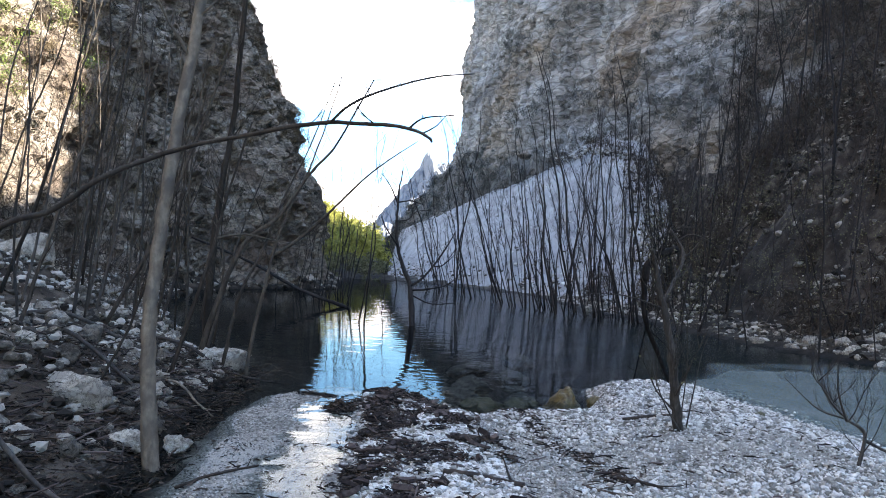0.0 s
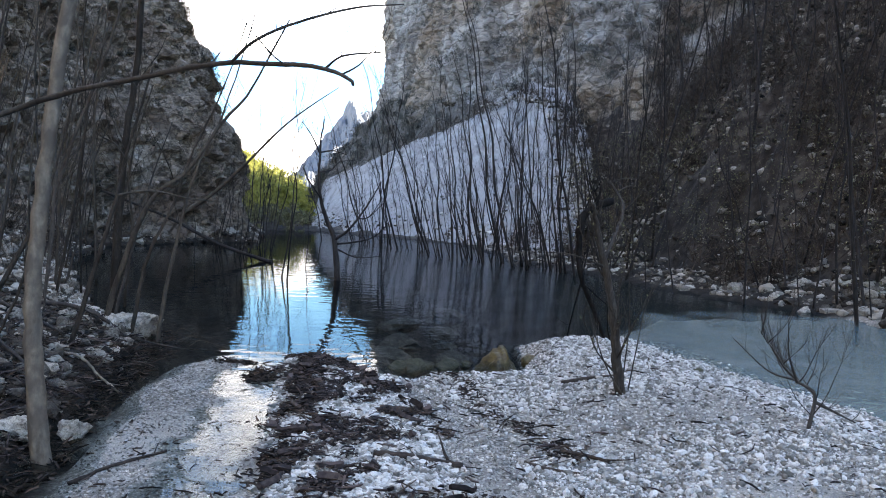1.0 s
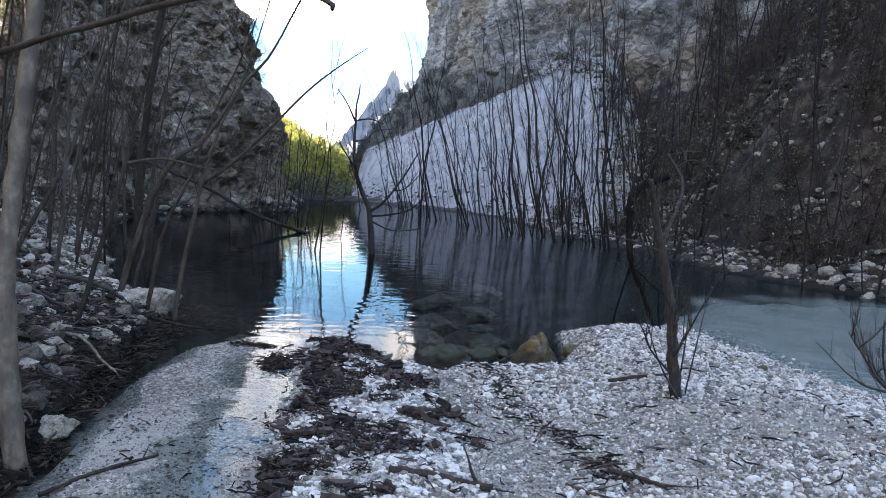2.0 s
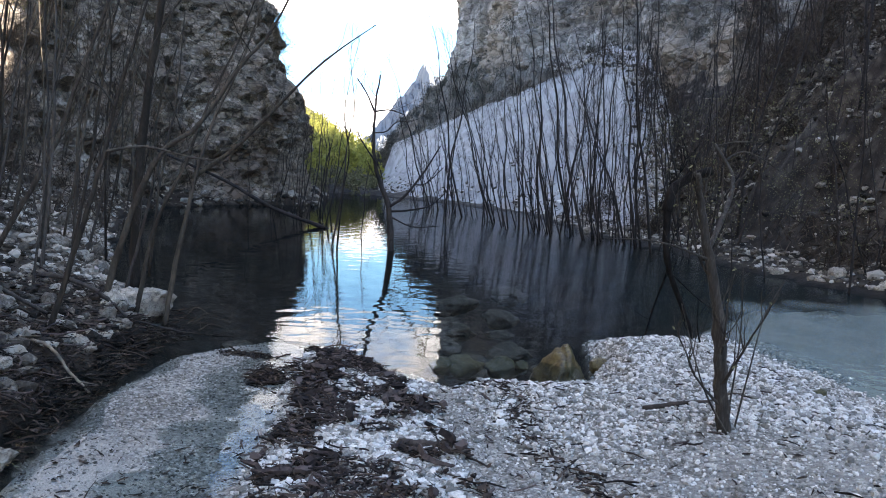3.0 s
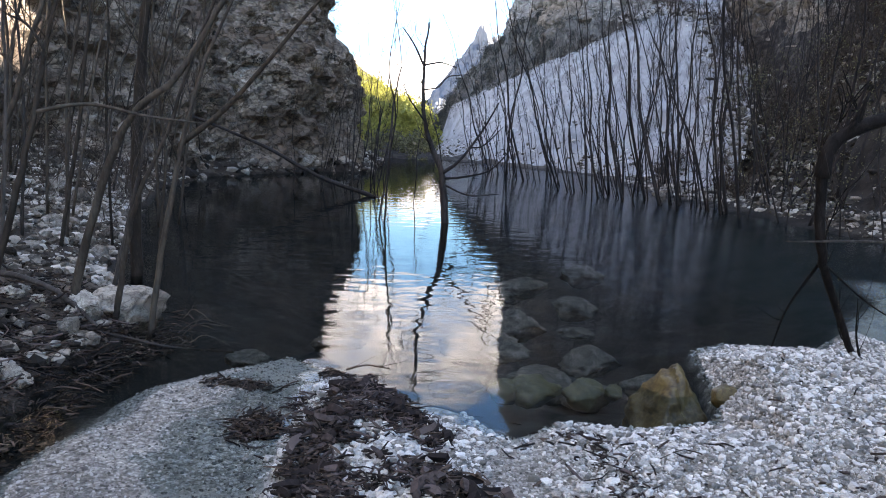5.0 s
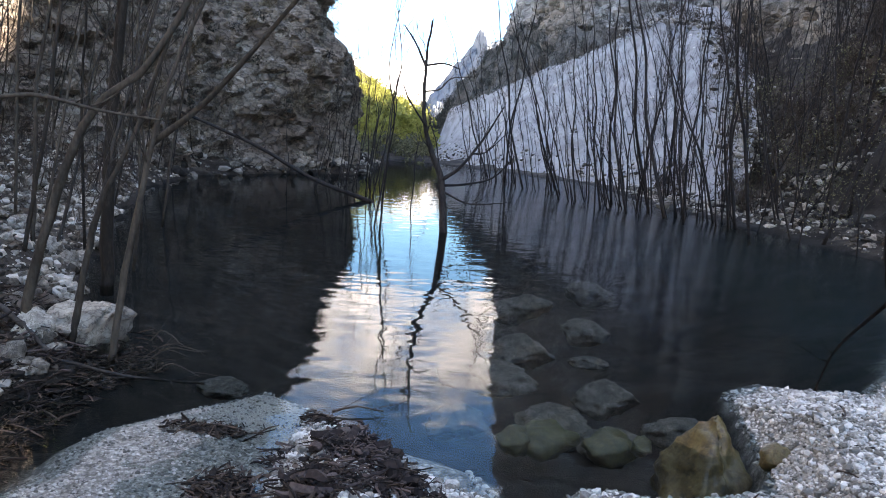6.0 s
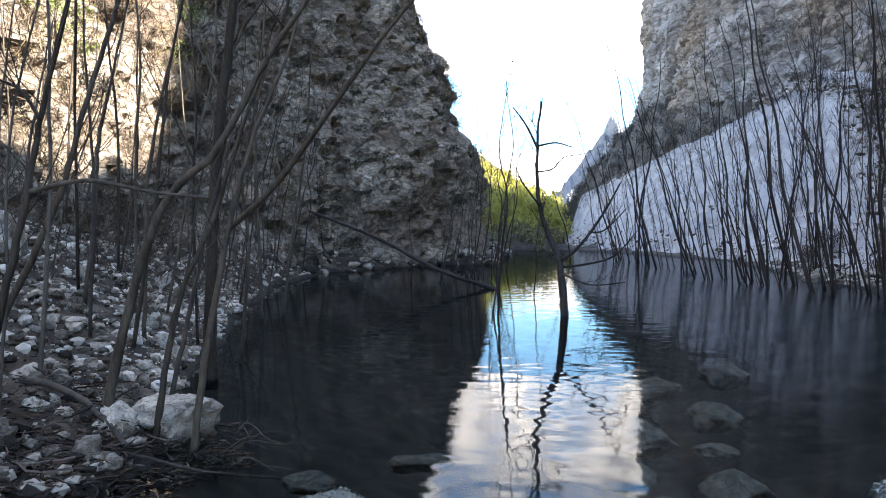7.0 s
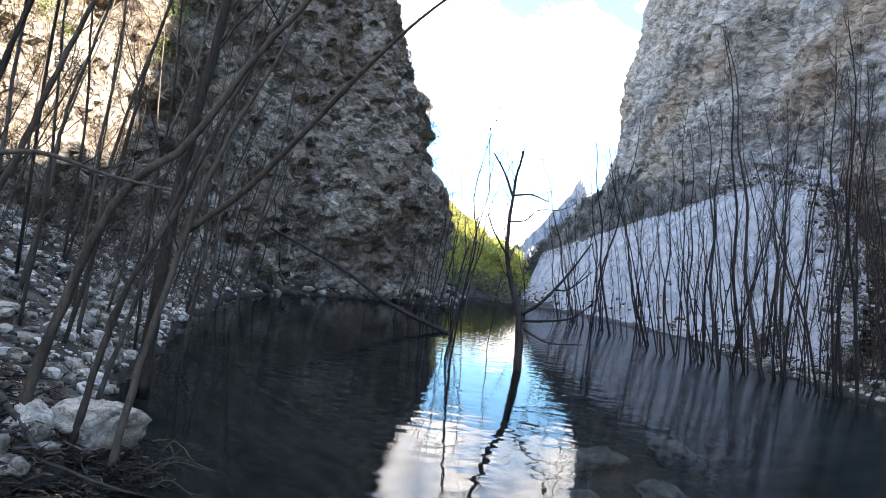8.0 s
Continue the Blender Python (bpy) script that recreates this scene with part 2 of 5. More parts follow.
def ground_material():
    """Pale gravel, dark silt and stony earth, mixed by the attributes the ground sheet carries."""
    m = material("gravel and silt", [(0.22, 0.207, 0.184), (0.37, 0.35, 0.314), (0.53, 0.505, 0.459)], scale=2.2, fine=26, bump=0.7,
                 distance=0.03, stain=(0.27, 0.255, 0.23), stain_scale=0.9)
    n, l = m.node_tree.nodes, m.node_tree.links
    b = n["Principled BSDF"]
    gravel = b.inputs["Base Color"].links[0].from_socket
    vco, warp, wsum = n.new("ShaderNodeTexCoord"), n.new("ShaderNodeTexNoise"), n.new("ShaderNodeVectorMath")
    warp.inputs["Scale"].default_value, warp.inputs["Detail"].default_value = 23, 3
    wsum.operation, wsum.inputs[1].default_value = "MULTIPLY_ADD", (0.05, 0.05, 0.05)
    l.new(vco.outputs["Object"], warp.inputs["Vector"])
    l.new(warp.outputs["Color"], wsum.inputs[0])
    l.new(vco.outputs["Object"], wsum.inputs[2])
    # pebble cells darken towards their rims: shade of the gaps put into the colour
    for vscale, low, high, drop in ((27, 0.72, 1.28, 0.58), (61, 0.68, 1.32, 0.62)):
        vo, gap_shade, pm, tone, pm2 = (n.new("ShaderNodeTexVoronoi"), n.new("ShaderNodeValToRGB"), n.new("ShaderNodeMix"), n.new("ShaderNodeMapRange"), n.new("ShaderNodeMix"))
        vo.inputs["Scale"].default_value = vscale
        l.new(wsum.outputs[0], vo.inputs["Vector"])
        he = gap_shade.color_ramp.elements
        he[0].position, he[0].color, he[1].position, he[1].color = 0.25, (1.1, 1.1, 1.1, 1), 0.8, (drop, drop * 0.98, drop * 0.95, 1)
        l.new(vo.outputs["Distance"], gap_shade.inputs["Fac"])
        sp = n.new("ShaderNodeSeparateColor")
        l.new(vo.outputs["Color"], sp.inputs[0])
        tone.inputs[3].default_value, tone.inputs[4].default_value = low, high
        l.new(sp.outputs[0], tone.inputs[0])
        for mixer, src in ((pm, gap_shade.outputs["Color"]), (pm2, tone.outputs[0])):
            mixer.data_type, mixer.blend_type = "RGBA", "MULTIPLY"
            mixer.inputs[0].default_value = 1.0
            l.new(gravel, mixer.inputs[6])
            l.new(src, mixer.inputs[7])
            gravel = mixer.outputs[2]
    # drifts of fine damp sand between the pebbles
    sn, sr, sm, sd = n.new("ShaderNodeTexNoise"), n.new("ShaderNodeValToRGB"), n.new("ShaderNodeMix"), n.new("ShaderNodeTexNoise")
    sn.inputs["Scale"].default_value, sn.inputs["Detail"].default_value = 0.75, 6
    sd.inputs["Scale"].default_value, sd.inputs["Detail"].default_value = 120, 4
    sr.color_ramp.elements[0].position, sr.color_ramp.elements[1].position = 0.52, 0.63
    for tex in (sn, sd):
        l.new(vco.outputs["Object"], tex.inputs["Vector"])
    l.new(sn.outputs["Fac"], sr.inputs["Fac"])
    sand = n.new("ShaderNodeValToRGB")
    sand.color_ramp.elements[0].position, sand.color_ramp.elements[0].color = 0.3, (0.22, 0.206, 0.18, 1)
    sand.color_ramp.elements[1].position, sand.color_ramp.elements[1].color = 0.7, (0.48, 0.455, 0.41, 1)
    l.new(sd.outputs["Fac"], sand.inputs["Fac"])
    sm.data_type = "RGBA"
    l.new(sr.outputs["Color"], sm.inputs[0])
    l.new(gravel, sm.inputs[6])
    l.new(sand.outputs["Color"], sm.inputs[7])
    gravel = sm.outputs[2]
    b2 = n.new("ShaderNodeBump")
    b2.invert = True
    b2.inputs["Strength"].default_value, b2.inputs["Distance"].default_value = 0.7, 0.012
    l.new(vo.outputs["Distance"], b2.inputs["Height"])
    l.new(b.inputs["Normal"].links[0].from_socket, b2.inputs["Normal"])
    l.new(b2.outputs["Normal"], b.inputs["Normal"])
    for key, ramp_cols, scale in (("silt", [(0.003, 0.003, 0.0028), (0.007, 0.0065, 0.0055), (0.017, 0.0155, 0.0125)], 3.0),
                                  ("earth", [(0.0175, 0.0125, 0.0088), (0.046, 0.034, 0.0245), (0.115, 0.094, 0.073)], 2.4)):
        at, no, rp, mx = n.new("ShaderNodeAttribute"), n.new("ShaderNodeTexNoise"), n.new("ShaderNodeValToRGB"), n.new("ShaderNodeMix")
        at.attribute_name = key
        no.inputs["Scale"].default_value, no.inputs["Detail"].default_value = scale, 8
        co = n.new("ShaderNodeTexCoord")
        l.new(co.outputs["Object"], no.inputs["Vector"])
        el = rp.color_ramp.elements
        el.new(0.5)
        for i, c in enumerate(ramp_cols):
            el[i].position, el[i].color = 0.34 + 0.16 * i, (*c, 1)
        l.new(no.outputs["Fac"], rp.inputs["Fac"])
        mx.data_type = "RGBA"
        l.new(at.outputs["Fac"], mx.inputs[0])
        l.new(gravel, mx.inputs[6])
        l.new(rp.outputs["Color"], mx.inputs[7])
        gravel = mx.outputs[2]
    l.new(gravel, b.inputs["Base Color"])
    return m


GROUND = ground_material()
DIRTY = material("dirty limestone rubble", [(0.014, 0.0115, 0.009), (0.042, 0.035, 0.0275), (0.105, 0.091, 0.073), (0.33, 0.30, 0.25)], scale=4, fine=30, bump=0.5,
                 distance=0.015, island=0.5)
DIRTY_GRIT = material("grey grit", [(0.09, 0.085, 0.075), (0.24, 0.228, 0.205), (0.44, 0.42, 0.385)], scale=9, fine=60, bump=0.5, distance=0.01, island=0.5)
PALE = material("clean limestone rubble", [(0.042, 0.035, 0.027), (0.135, 0.118, 0.095), (0.28, 0.252, 0.21), (0.50, 0.462, 0.40)], scale=4, fine=30, bump=0.5,
                distance=0.015, island=0.5)
BRUSH = material("grey budding twigs", [(0.034, 0.034, 0.028), (0.066, 0.065, 0.055), (0.115, 0.11, 0.093)], scale=0.5, fine=4, bump=0.0, island=0.4)
IVY = material("green ivy", [(0.03, 0.05, 0.012), (0.09, 0.13, 0.03), (0.19, 0.23, 0.06)], scale=0.6, fine=4, bump=0.0, rough=0.5, island=0.4)


def water_material():
    m = bpy.data.materials.new("clear lake water")
    m.use_nodes = True
    n, l = m.node_tree.nodes, m.node_tree.links
    n.clear()
    out, mx = n.new("ShaderNodeOutputMaterial"), n.new("ShaderNodeMixShader")
    tr, gl, fr = n.new("ShaderNodeBsdfTransparent"), n.new("ShaderNodeBsdfGlossy"), n.new("ShaderNodeFresnel")
    tr.inputs["Color"].default_value = (0.85, 0.91, 0.91, 1)
    gl.inputs["Color"].default_value, gl.inputs["Roughness"].default_value = (0.52, 0.53, 0.545, 1), 0.015
    fr.inputs["IOR"].default_value = 1.27
    co = n.new("ShaderNodeTexCoord")
    a, b2 = n.new("ShaderNodeTexNoise"), n.new("ShaderNodeTexNoise")
    ma = n.new("ShaderNodeMapping")
    ma.inputs["Scale"].default_value = (1.0, 1.15, 1)
    l.new(co.outputs["Object"], ma.inputs["Vector"])
    for tex, s, d in ((a, 2.6, 1), (b2, 6.5, 2)):
        tex.inputs["Scale"].default_value, tex.inputs["Detail"].default_value = s, d
        l.new(ma.outputs["Vector"], tex.inputs["Vector"])
    # breeze patches roughen the open water on the right
    sx, rg, pn = n.new("ShaderNodeSeparateXYZ"), n.new("ShaderNodeMapRange"), n.new("ShaderNodeTexNoise")
    pn.inputs["Scale"].default_value = 0.35
    l.new(co.outputs["Object"], pn.inputs["Vector"])
    l.new(co.outputs["Object"], sx.inputs[0])
    px = n.new("ShaderNodeMath")
    px.operation, px.inputs[1].default_value = "MULTIPLY_ADD", 3.0
    l.new(pn.outputs["Fac"], px.inputs[0])
    l.new(sx.outputs["X"], px.inputs[2])
    rg.inputs[1].default_value, rg.inputs[2].default_value = 3.0, 5.2
    rg.inputs[3].default_value, rg.inputs[4].default_value = 0.05, 0.6
    l.new(px.outputs[0], rg.inputs[0])
    ad = n.new("ShaderNodeMath")
    ad.operation = "MULTIPLY_ADD"
    l.new(b2.outputs["Fac"], ad.inputs[0])
    l.new(rg.outputs[0], ad.inputs[1])
    l.new(a.outputs["Fac"], ad.inputs[2])
    rough = n.new("ShaderNodeMapRange")
    rough.inputs[1].default_value, rough.inputs[2].default_value = 3.4, 6.5
    rough.inputs[3].default_value, rough.inputs[4].default_value = 0.012, 0.16
    l.new(px.outputs[0], rough.inputs[0])
    l.new(rough.outputs[0], gl.inputs["Roughness"])
    bp = n.new("ShaderNodeBump")
    bp.inputs["Strength"].default_value, bp.inputs["Distance"].default_value = 1.0, 0.0052
    l.new(ad.outputs[0], bp.inputs["Height"])
    l.new(bp.outputs["Normal"], gl.inputs["Normal"])
    l.new(bp.outputs["Normal"], fr.inputs["Normal"])
    l.new(fr.outputs[0], mx.inputs[0])
    l.new(tr.outputs[0], mx.inputs[1])
    l.new(gl.outputs[0], mx.inputs[2])
    # pale silt hanging in the shallow arm of the lake
    at, di, mk = n.new("ShaderNodeAttribute"), n.new("ShaderNodeBsdfDiffuse"), n.new("ShaderNodeMixShader")
    at.attribute_name = "cloudy"
    dr = n.new("ShaderNodeValToRGB")
    de = dr.color_ramp.elements
    de.new(0.2)
    for i, (p, c) in enumerate(((0.0, (0.010, 0.026, 0.030)), (0.20, (0.010, 0.044, 0.052)), (0.34, (0.33, 0.41, 0.385)))):
        de[i].position, de[i].color = p, (*c, 1)
    l.new(at.outputs["Fac"], dr.inputs["Fac"])
    l.new(dr.outputs["Color"], di.inputs["Color"])
    l.new(at.outputs["Fac"], mk.inputs[0])
    l.new(tr.outputs[0], mk.inputs[1])
    l.new(di.outputs[0], mk.inputs[2])
    l.new(mk.outputs[0], mx.inputs[1])
    l.new(mx.outputs[0], out.inputs["Surface"])
    return m


WATER = water_material()


# ---- numbers ----
def hash3(i, j, k, seed):
    h = (i * 374761393 + j * 668265263 + k * 1274126177 + seed * 974711) & 0xFFFFFFFF
    h = ((h ^ (h >> 13)) * 1103515245) & 0xFFFFFFFF
    h = ((h ^ (h >> 15)) * 2246822519) & 0xFFFFFFFF
    return ((h ^ (h >> 16)) & 0xFFFFFF) / float(0xFFFFFF)


def vnoise(x, y, z, seed=0):
    """Smooth value noise, -1 to 1, for arrays."""
    x, y, z = np.broadcast_arrays(np.asarray(x, float), np.asarray(y, float), np.asarray(z, float))
    i, j, k = (np.floor(v).astype(np.int64) for v in (x, y, z))
    u, v, w = x - i, y - j, z - k
    u, v, w = (s * s * (3 - 2 * s) for s in (u, v, w))
    r = 0
    for a in (0, 1):
        for b in (0, 1):
            for c in (0, 1):
                r = r + hash3(i + a, j + b, k + c, seed) * (u if a else 1 - u) * (v if b else 1 - v) * (w if c else 1 - w)
    return 2 * r - 1


def fbm(x, y, z, octaves=4, gain=0.5, seed=0):
    r, amp = 0, 1.0
    for o in range(octaves):
        r = r + amp * vnoise(x * 2 ** o, y * 2 ** o, z * 2 ** o, seed + 17 * o)
        amp *= gain
    return r


def smooth(a, b, x):
    s = np.clip((x - a) / (b - a), 0, 1)
    return s * s * (3 - 2 * s)


def along(pairs, v):
    """Piecewise-linear curve through (v, value) pairs."""
    return np.interp(v, [p[0] for p in pairs], [p[1] for p in pairs])


def sheet(name, P, mat, attrs=None, shade=True):
    """A grid of points (rows, columns, 3) as one mesh object."""
    r, c = P.shape[:2]
    idx = np.arange(r * c).reshape(r, c)
    f = np.stack([idx[:-1, :-1], idx[:-1, 1:], idx[1:, 1:], idx[1:, :-1]], -1).reshape(-1, 4)
    me = bpy.data.meshes.new(name)
    me.from_pydata(P.reshape(-1, 3).tolist(), [], f.tolist())
    for key, arr in (attrs or {}).items():
        a = me.attributes.new(key, "FLOAT", "POINT")
        a.data.foreach_set("value", np.ascontiguousarray(arr, dtype=np.float32).ravel())
    me.polygons.foreach_set("use_smooth", [shade] * len(me.polygons))
    me.materials.append(mat)
    return new(name, me)


# ---- the lie of the land ----
SHORE_LEFT = [(-40, -2.6), (0, -1.7), (8, -1.38), (10, -1.32), (12, -1.4), (13.5, -1.5), (17.6, -2.9), (20, -3.7), (24, -4.9), (29.4, -6.3),
              (36, -6.9), (40.4, -4.9), (42.3, -3.8), (43.5, -1.9), (50, -1.75), (62, -2.2), (75, -6), (110, -12)]
SHORE_RIGHT = [(-40, 11), (5, 10), (12, 9.9), (17.4, 9.7), (19.5, 9.1), (24.3, 8.7), (31, 8.3), (38.6, 8.4), (47.6, 8.8), (56, 6), (66, 2.5),
               (72, 1.2), (110, 0.5)]
BAR_LEFT = [(-40, -1.3), (4, -1.1), (8.2, -1.0), (10.7, -1.03), (11.8, -0.9), (12.1, -0.78), (12.6, -0.36), (13.0, -0.02)]
BAR_FRONT = [(-3, 11.0), (-1, 11.6), (-0.8, 12.1), (-0.35, 12.6), (-0.05, 12.95), (0.2, 12.7), (0.5, 12.35), (1.05, 11.7), (1.47, 11.35),
             (1.75, 11.65), (2.2, 11.6), (2.75, 11.72), (2.95, 12.6), (3.1, 13.4), (3.46, 13.7), (4.2, 13.6), (5.0, 14.6), (6.4, 16.3), (7.7, 16.7),
             (9.1, 16.4), (12, 16)]


def land(x, y):
    """Height of the ground at arrays x, y, with its silt and earth shares."""
    wob = 0.12 * fbm(x * 1.3, y * 1.3, 0 * x, 3, 0.5, 5)
    dl = along(SHORE_LEFT, y) + wob - x
    dr = x - along(SHORE_RIGHT, y) - 2 * wob
    bar = np.minimum(x - along(BAR_LEFT, y), along(BAR_FRONT, x) - y) + 0.5 * wob
    ridge_x = along([(4, 1.15), (8, 1.0), (10, 0.86), (12, 0.5)], y)
    ridge = 0.13 * np.exp(-((x - ridge_x) / along([(4, 0.7), (9, 0.55), (12, 0.22)], y)) ** 2) * smooth(12.6, 11.6, y)
    right = along([(0.2, 0.014), (1.2, 0.035), (2.2, 0.15), (3.0, 0.26), (3.7, 0.28), (4.5, 0.1), (5.2, -0.02), (6.2, -0.09), (8, -0.22), (10, -0.4)],
                  x - 0.13 * (11 - np.clip(y, 5, 13)) * smooth(3.2, 5, x))
    channel = x - along([(4, -0.6), (7, -0.36), (8.8, -0.17), (10, 0.02), (11.7, 0.10), (13, 0.05)], y)
    left = 0.008 - 0.026 * np.exp(-((channel - 0.02) / 0.36) ** 2)
    top = np.where(x < 0.3, left, right) + ridge * smooth(0.0, 0.3, x) + 0.010 * fbm(x * 3, y * 3, 0 * x, 3, 0.5, 9)
    top = np.minimum(top, -0.03 + 0.22 * np.maximum(bar, 0)) + 0.10 * smooth(5.0, 1.0, y)
    bed = -0.06 - 0.30 * np.clip(-bar, 0, 9) ** 0.8
    bed = np.maximum(bed, -1.5) + 0.10 * fbm(x * 0.9, y * 0.9, 0 * x, 4, 0.5, 3)
    bed = np.maximum(bed, -0.06 - 0.45 * np.clip(-dl, 0, 9))
    bed = np.maximum(bed, -0.05 - 0.30 * np.clip(-dr, 0, 9))
    h = np.where(bar > 0, top, np.minimum(bed, -0.05))
    s = smooth(-0.10, 0.04, bar)
    h = h * s + np.minimum(bed, -0.03) * (1 - s)
    talus = 0.03 + 0.42 * np.clip(dl, 0, 40) + 0.20 * fbm(x * 0.8, y * 0.8, 0 * x, 4, 0.55, 21) * smooth(0, 1.5, dl)
    h = np.where(dl > 0, np.maximum(talus, h), h)
    start = 2.2 + 0.27 * np.clip(y - 30, 0, 60)
    bank = 0.02 + 0.16 * np.minimum(np.clip(dr, 0, 30), start) + 1.35 * np.clip(dr - start, 0, 9) + 0.7 * fbm(x * 0.45, y * 0.45, 0 * x, 5, 0.6, 31) * smooth(0, 4, dr)
    h = np.where(dr > 0, np.maximum(bank, -0.05), h)
    far = np.clip(y - 66, 0, 2000)
    hill = -0.4 + 0.11 * np.minimum(far, 12) + np.clip(far - 12, 0, 130) * 0.066 * np.clip(0.55 - 0.085 * x, 0.05, 2.4) + 0.5 * fbm(x * 0.1, y * 0.1, 0 * x, 4, 0.5, 41)
    h = np.where((y > 64) & (dr <= 0), np.maximum(h, hill), h)
    out = smooth(90, 400, np.abs(x)) * 30
    h = h + out
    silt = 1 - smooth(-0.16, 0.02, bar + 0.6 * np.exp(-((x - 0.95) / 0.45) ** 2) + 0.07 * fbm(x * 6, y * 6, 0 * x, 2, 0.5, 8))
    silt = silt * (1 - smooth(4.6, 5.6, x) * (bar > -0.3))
    earth = np.maximum(smooth(-0.1, 0.3, dl) * np.clip(1.15 - 0.035 * np.clip(y - 14, 0, 12), 0.7, 1), smooth(0, 0.6, dr) * np.clip(0.62 + 0.35 * fbm(x * 0.5, y * 0.5, 0 * x, 3, 0.6, 33) + 0.12 * dr, 0.3, 1) * (1 - 0.7 * np.exp(-((x - 10.8) / 2.0) ** 2 - ((y - 27) / 5) ** 2)))
    earth = np.maximum(earth, 0.45 * smooth(64, 68, y))
    return h, silt, earth


gx = np.concatenate([np.array([-1500, -700, -350, -180, -100, -60]), np.arange(-40, -8, 1.0), np.arange(-8, -2.2, 0.16), np.arange(-2.2, 5.6, 0.055),
                     np.arange(5.6, 22, 0.2), np.arange(22, 60, 2.0), np.array([60, 100, 180, 350, 700, 1500])])
gy = np.concatenate([np.array([-1500, -600, -250, -120, -60]), np.arange(-40, 3, 1.0), np.arange(3, 5, 0.15), np.arange(5, 14.6, 0.055), np.arange(14.6, 46, 0.2),
                     np.arange(46, 112, 0.8), np.arange(112, 260, 4.0), np.array([260, 350, 600, 1100, 1700, 2600])])
GX, GY = np.meshgrid(gx, gy)
GZ, GS, GE = land(GX, GY)


def land_z(x, y):
    """Height of the ground sheet at one place."""
    i = min(max(int(np.searchsorted(gx, x)) - 1, 0), len(gx) - 2)
    j = min(max(int(np.searchsorted(gy, y)) - 1, 0), len(gy) - 2)
    u, v = (x - gx[i]) / (gx[i + 1] - gx[i]), (y - gy[j]) / (gy[j + 1] - gy[j])
    return float((GZ[j, i] * (1 - u) + GZ[j, i + 1] * u) * (1 - v) + (GZ[j + 1, i] * (1 - u) + GZ[j + 1, i + 1] * u) * v)


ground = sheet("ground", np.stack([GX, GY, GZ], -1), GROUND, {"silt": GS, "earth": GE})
tagged(ground, "pale gravel bar, silty lake bed and stony banks of a gorge", "ground", kind="structure")

wx = np.concatenate([np.linspace(-60, -4, 15), np.arange(-3, 14, 0.25), np.linspace(14, 60, 12)])
wy = np.concatenate([np.linspace(-40, 3, 12), np.arange(3.2, 24, 0.25), np.linspace(24, 130, 40)])
WX, WY = np.meshgrid(wx, wy)
WN = 0.6 * fbm(WX * 0.8, WY * 0.8, 0 * WX, 3, 0.5, 66)
CLOUDY = 0.55 * smooth(4.0, 5.8, WX + WN) * (1 - smooth(-0.9, 0.5, WY - along(BAR_FRONT, WX) + WN)) + 0.20 * smooth(2.6, 5.5, WX + WN) * smooth(36, 22, WY) * smooth(4.6, 9, WY)
CLOUDY = np.clip(CLOUDY, 0, 0.55)
water = sheet("water", np.stack([WX, WY, 0 * WX], -1), WATER, {"cloudy": CLOUDY})
tagged(water, "still clear lake water reflecting the sky and cliffs", "water", kind="structure")


# ---- cliffs ----
def path_points(foot, step):
    p = np.array(foot, float)
    seg = np.linalg.norm(np.diff(p[:, :2], axis=0), axis=1)
    s = np.concatenate([[0], np.cumsum(seg)])
    n = int(s[-1] / step) + 1
    t = np.linspace(0, s[-1], n)
    q = np.stack([np.interp(t, s, p[:, k]) for k in range(p.shape[1])], -1)
    w = max(1, int(3.0 / step))
    pad = np.concatenate([np.repeat(q[:1], w, 0), q, np.repeat(q[-1:], w, 0)])
    ker = np.ones(2 * w + 1) / (2 * w + 1)
    return np.stack([np.convolve(pad[:, k], ker, "valid") for k in range(q.shape[1])], -1)


FACES = {}


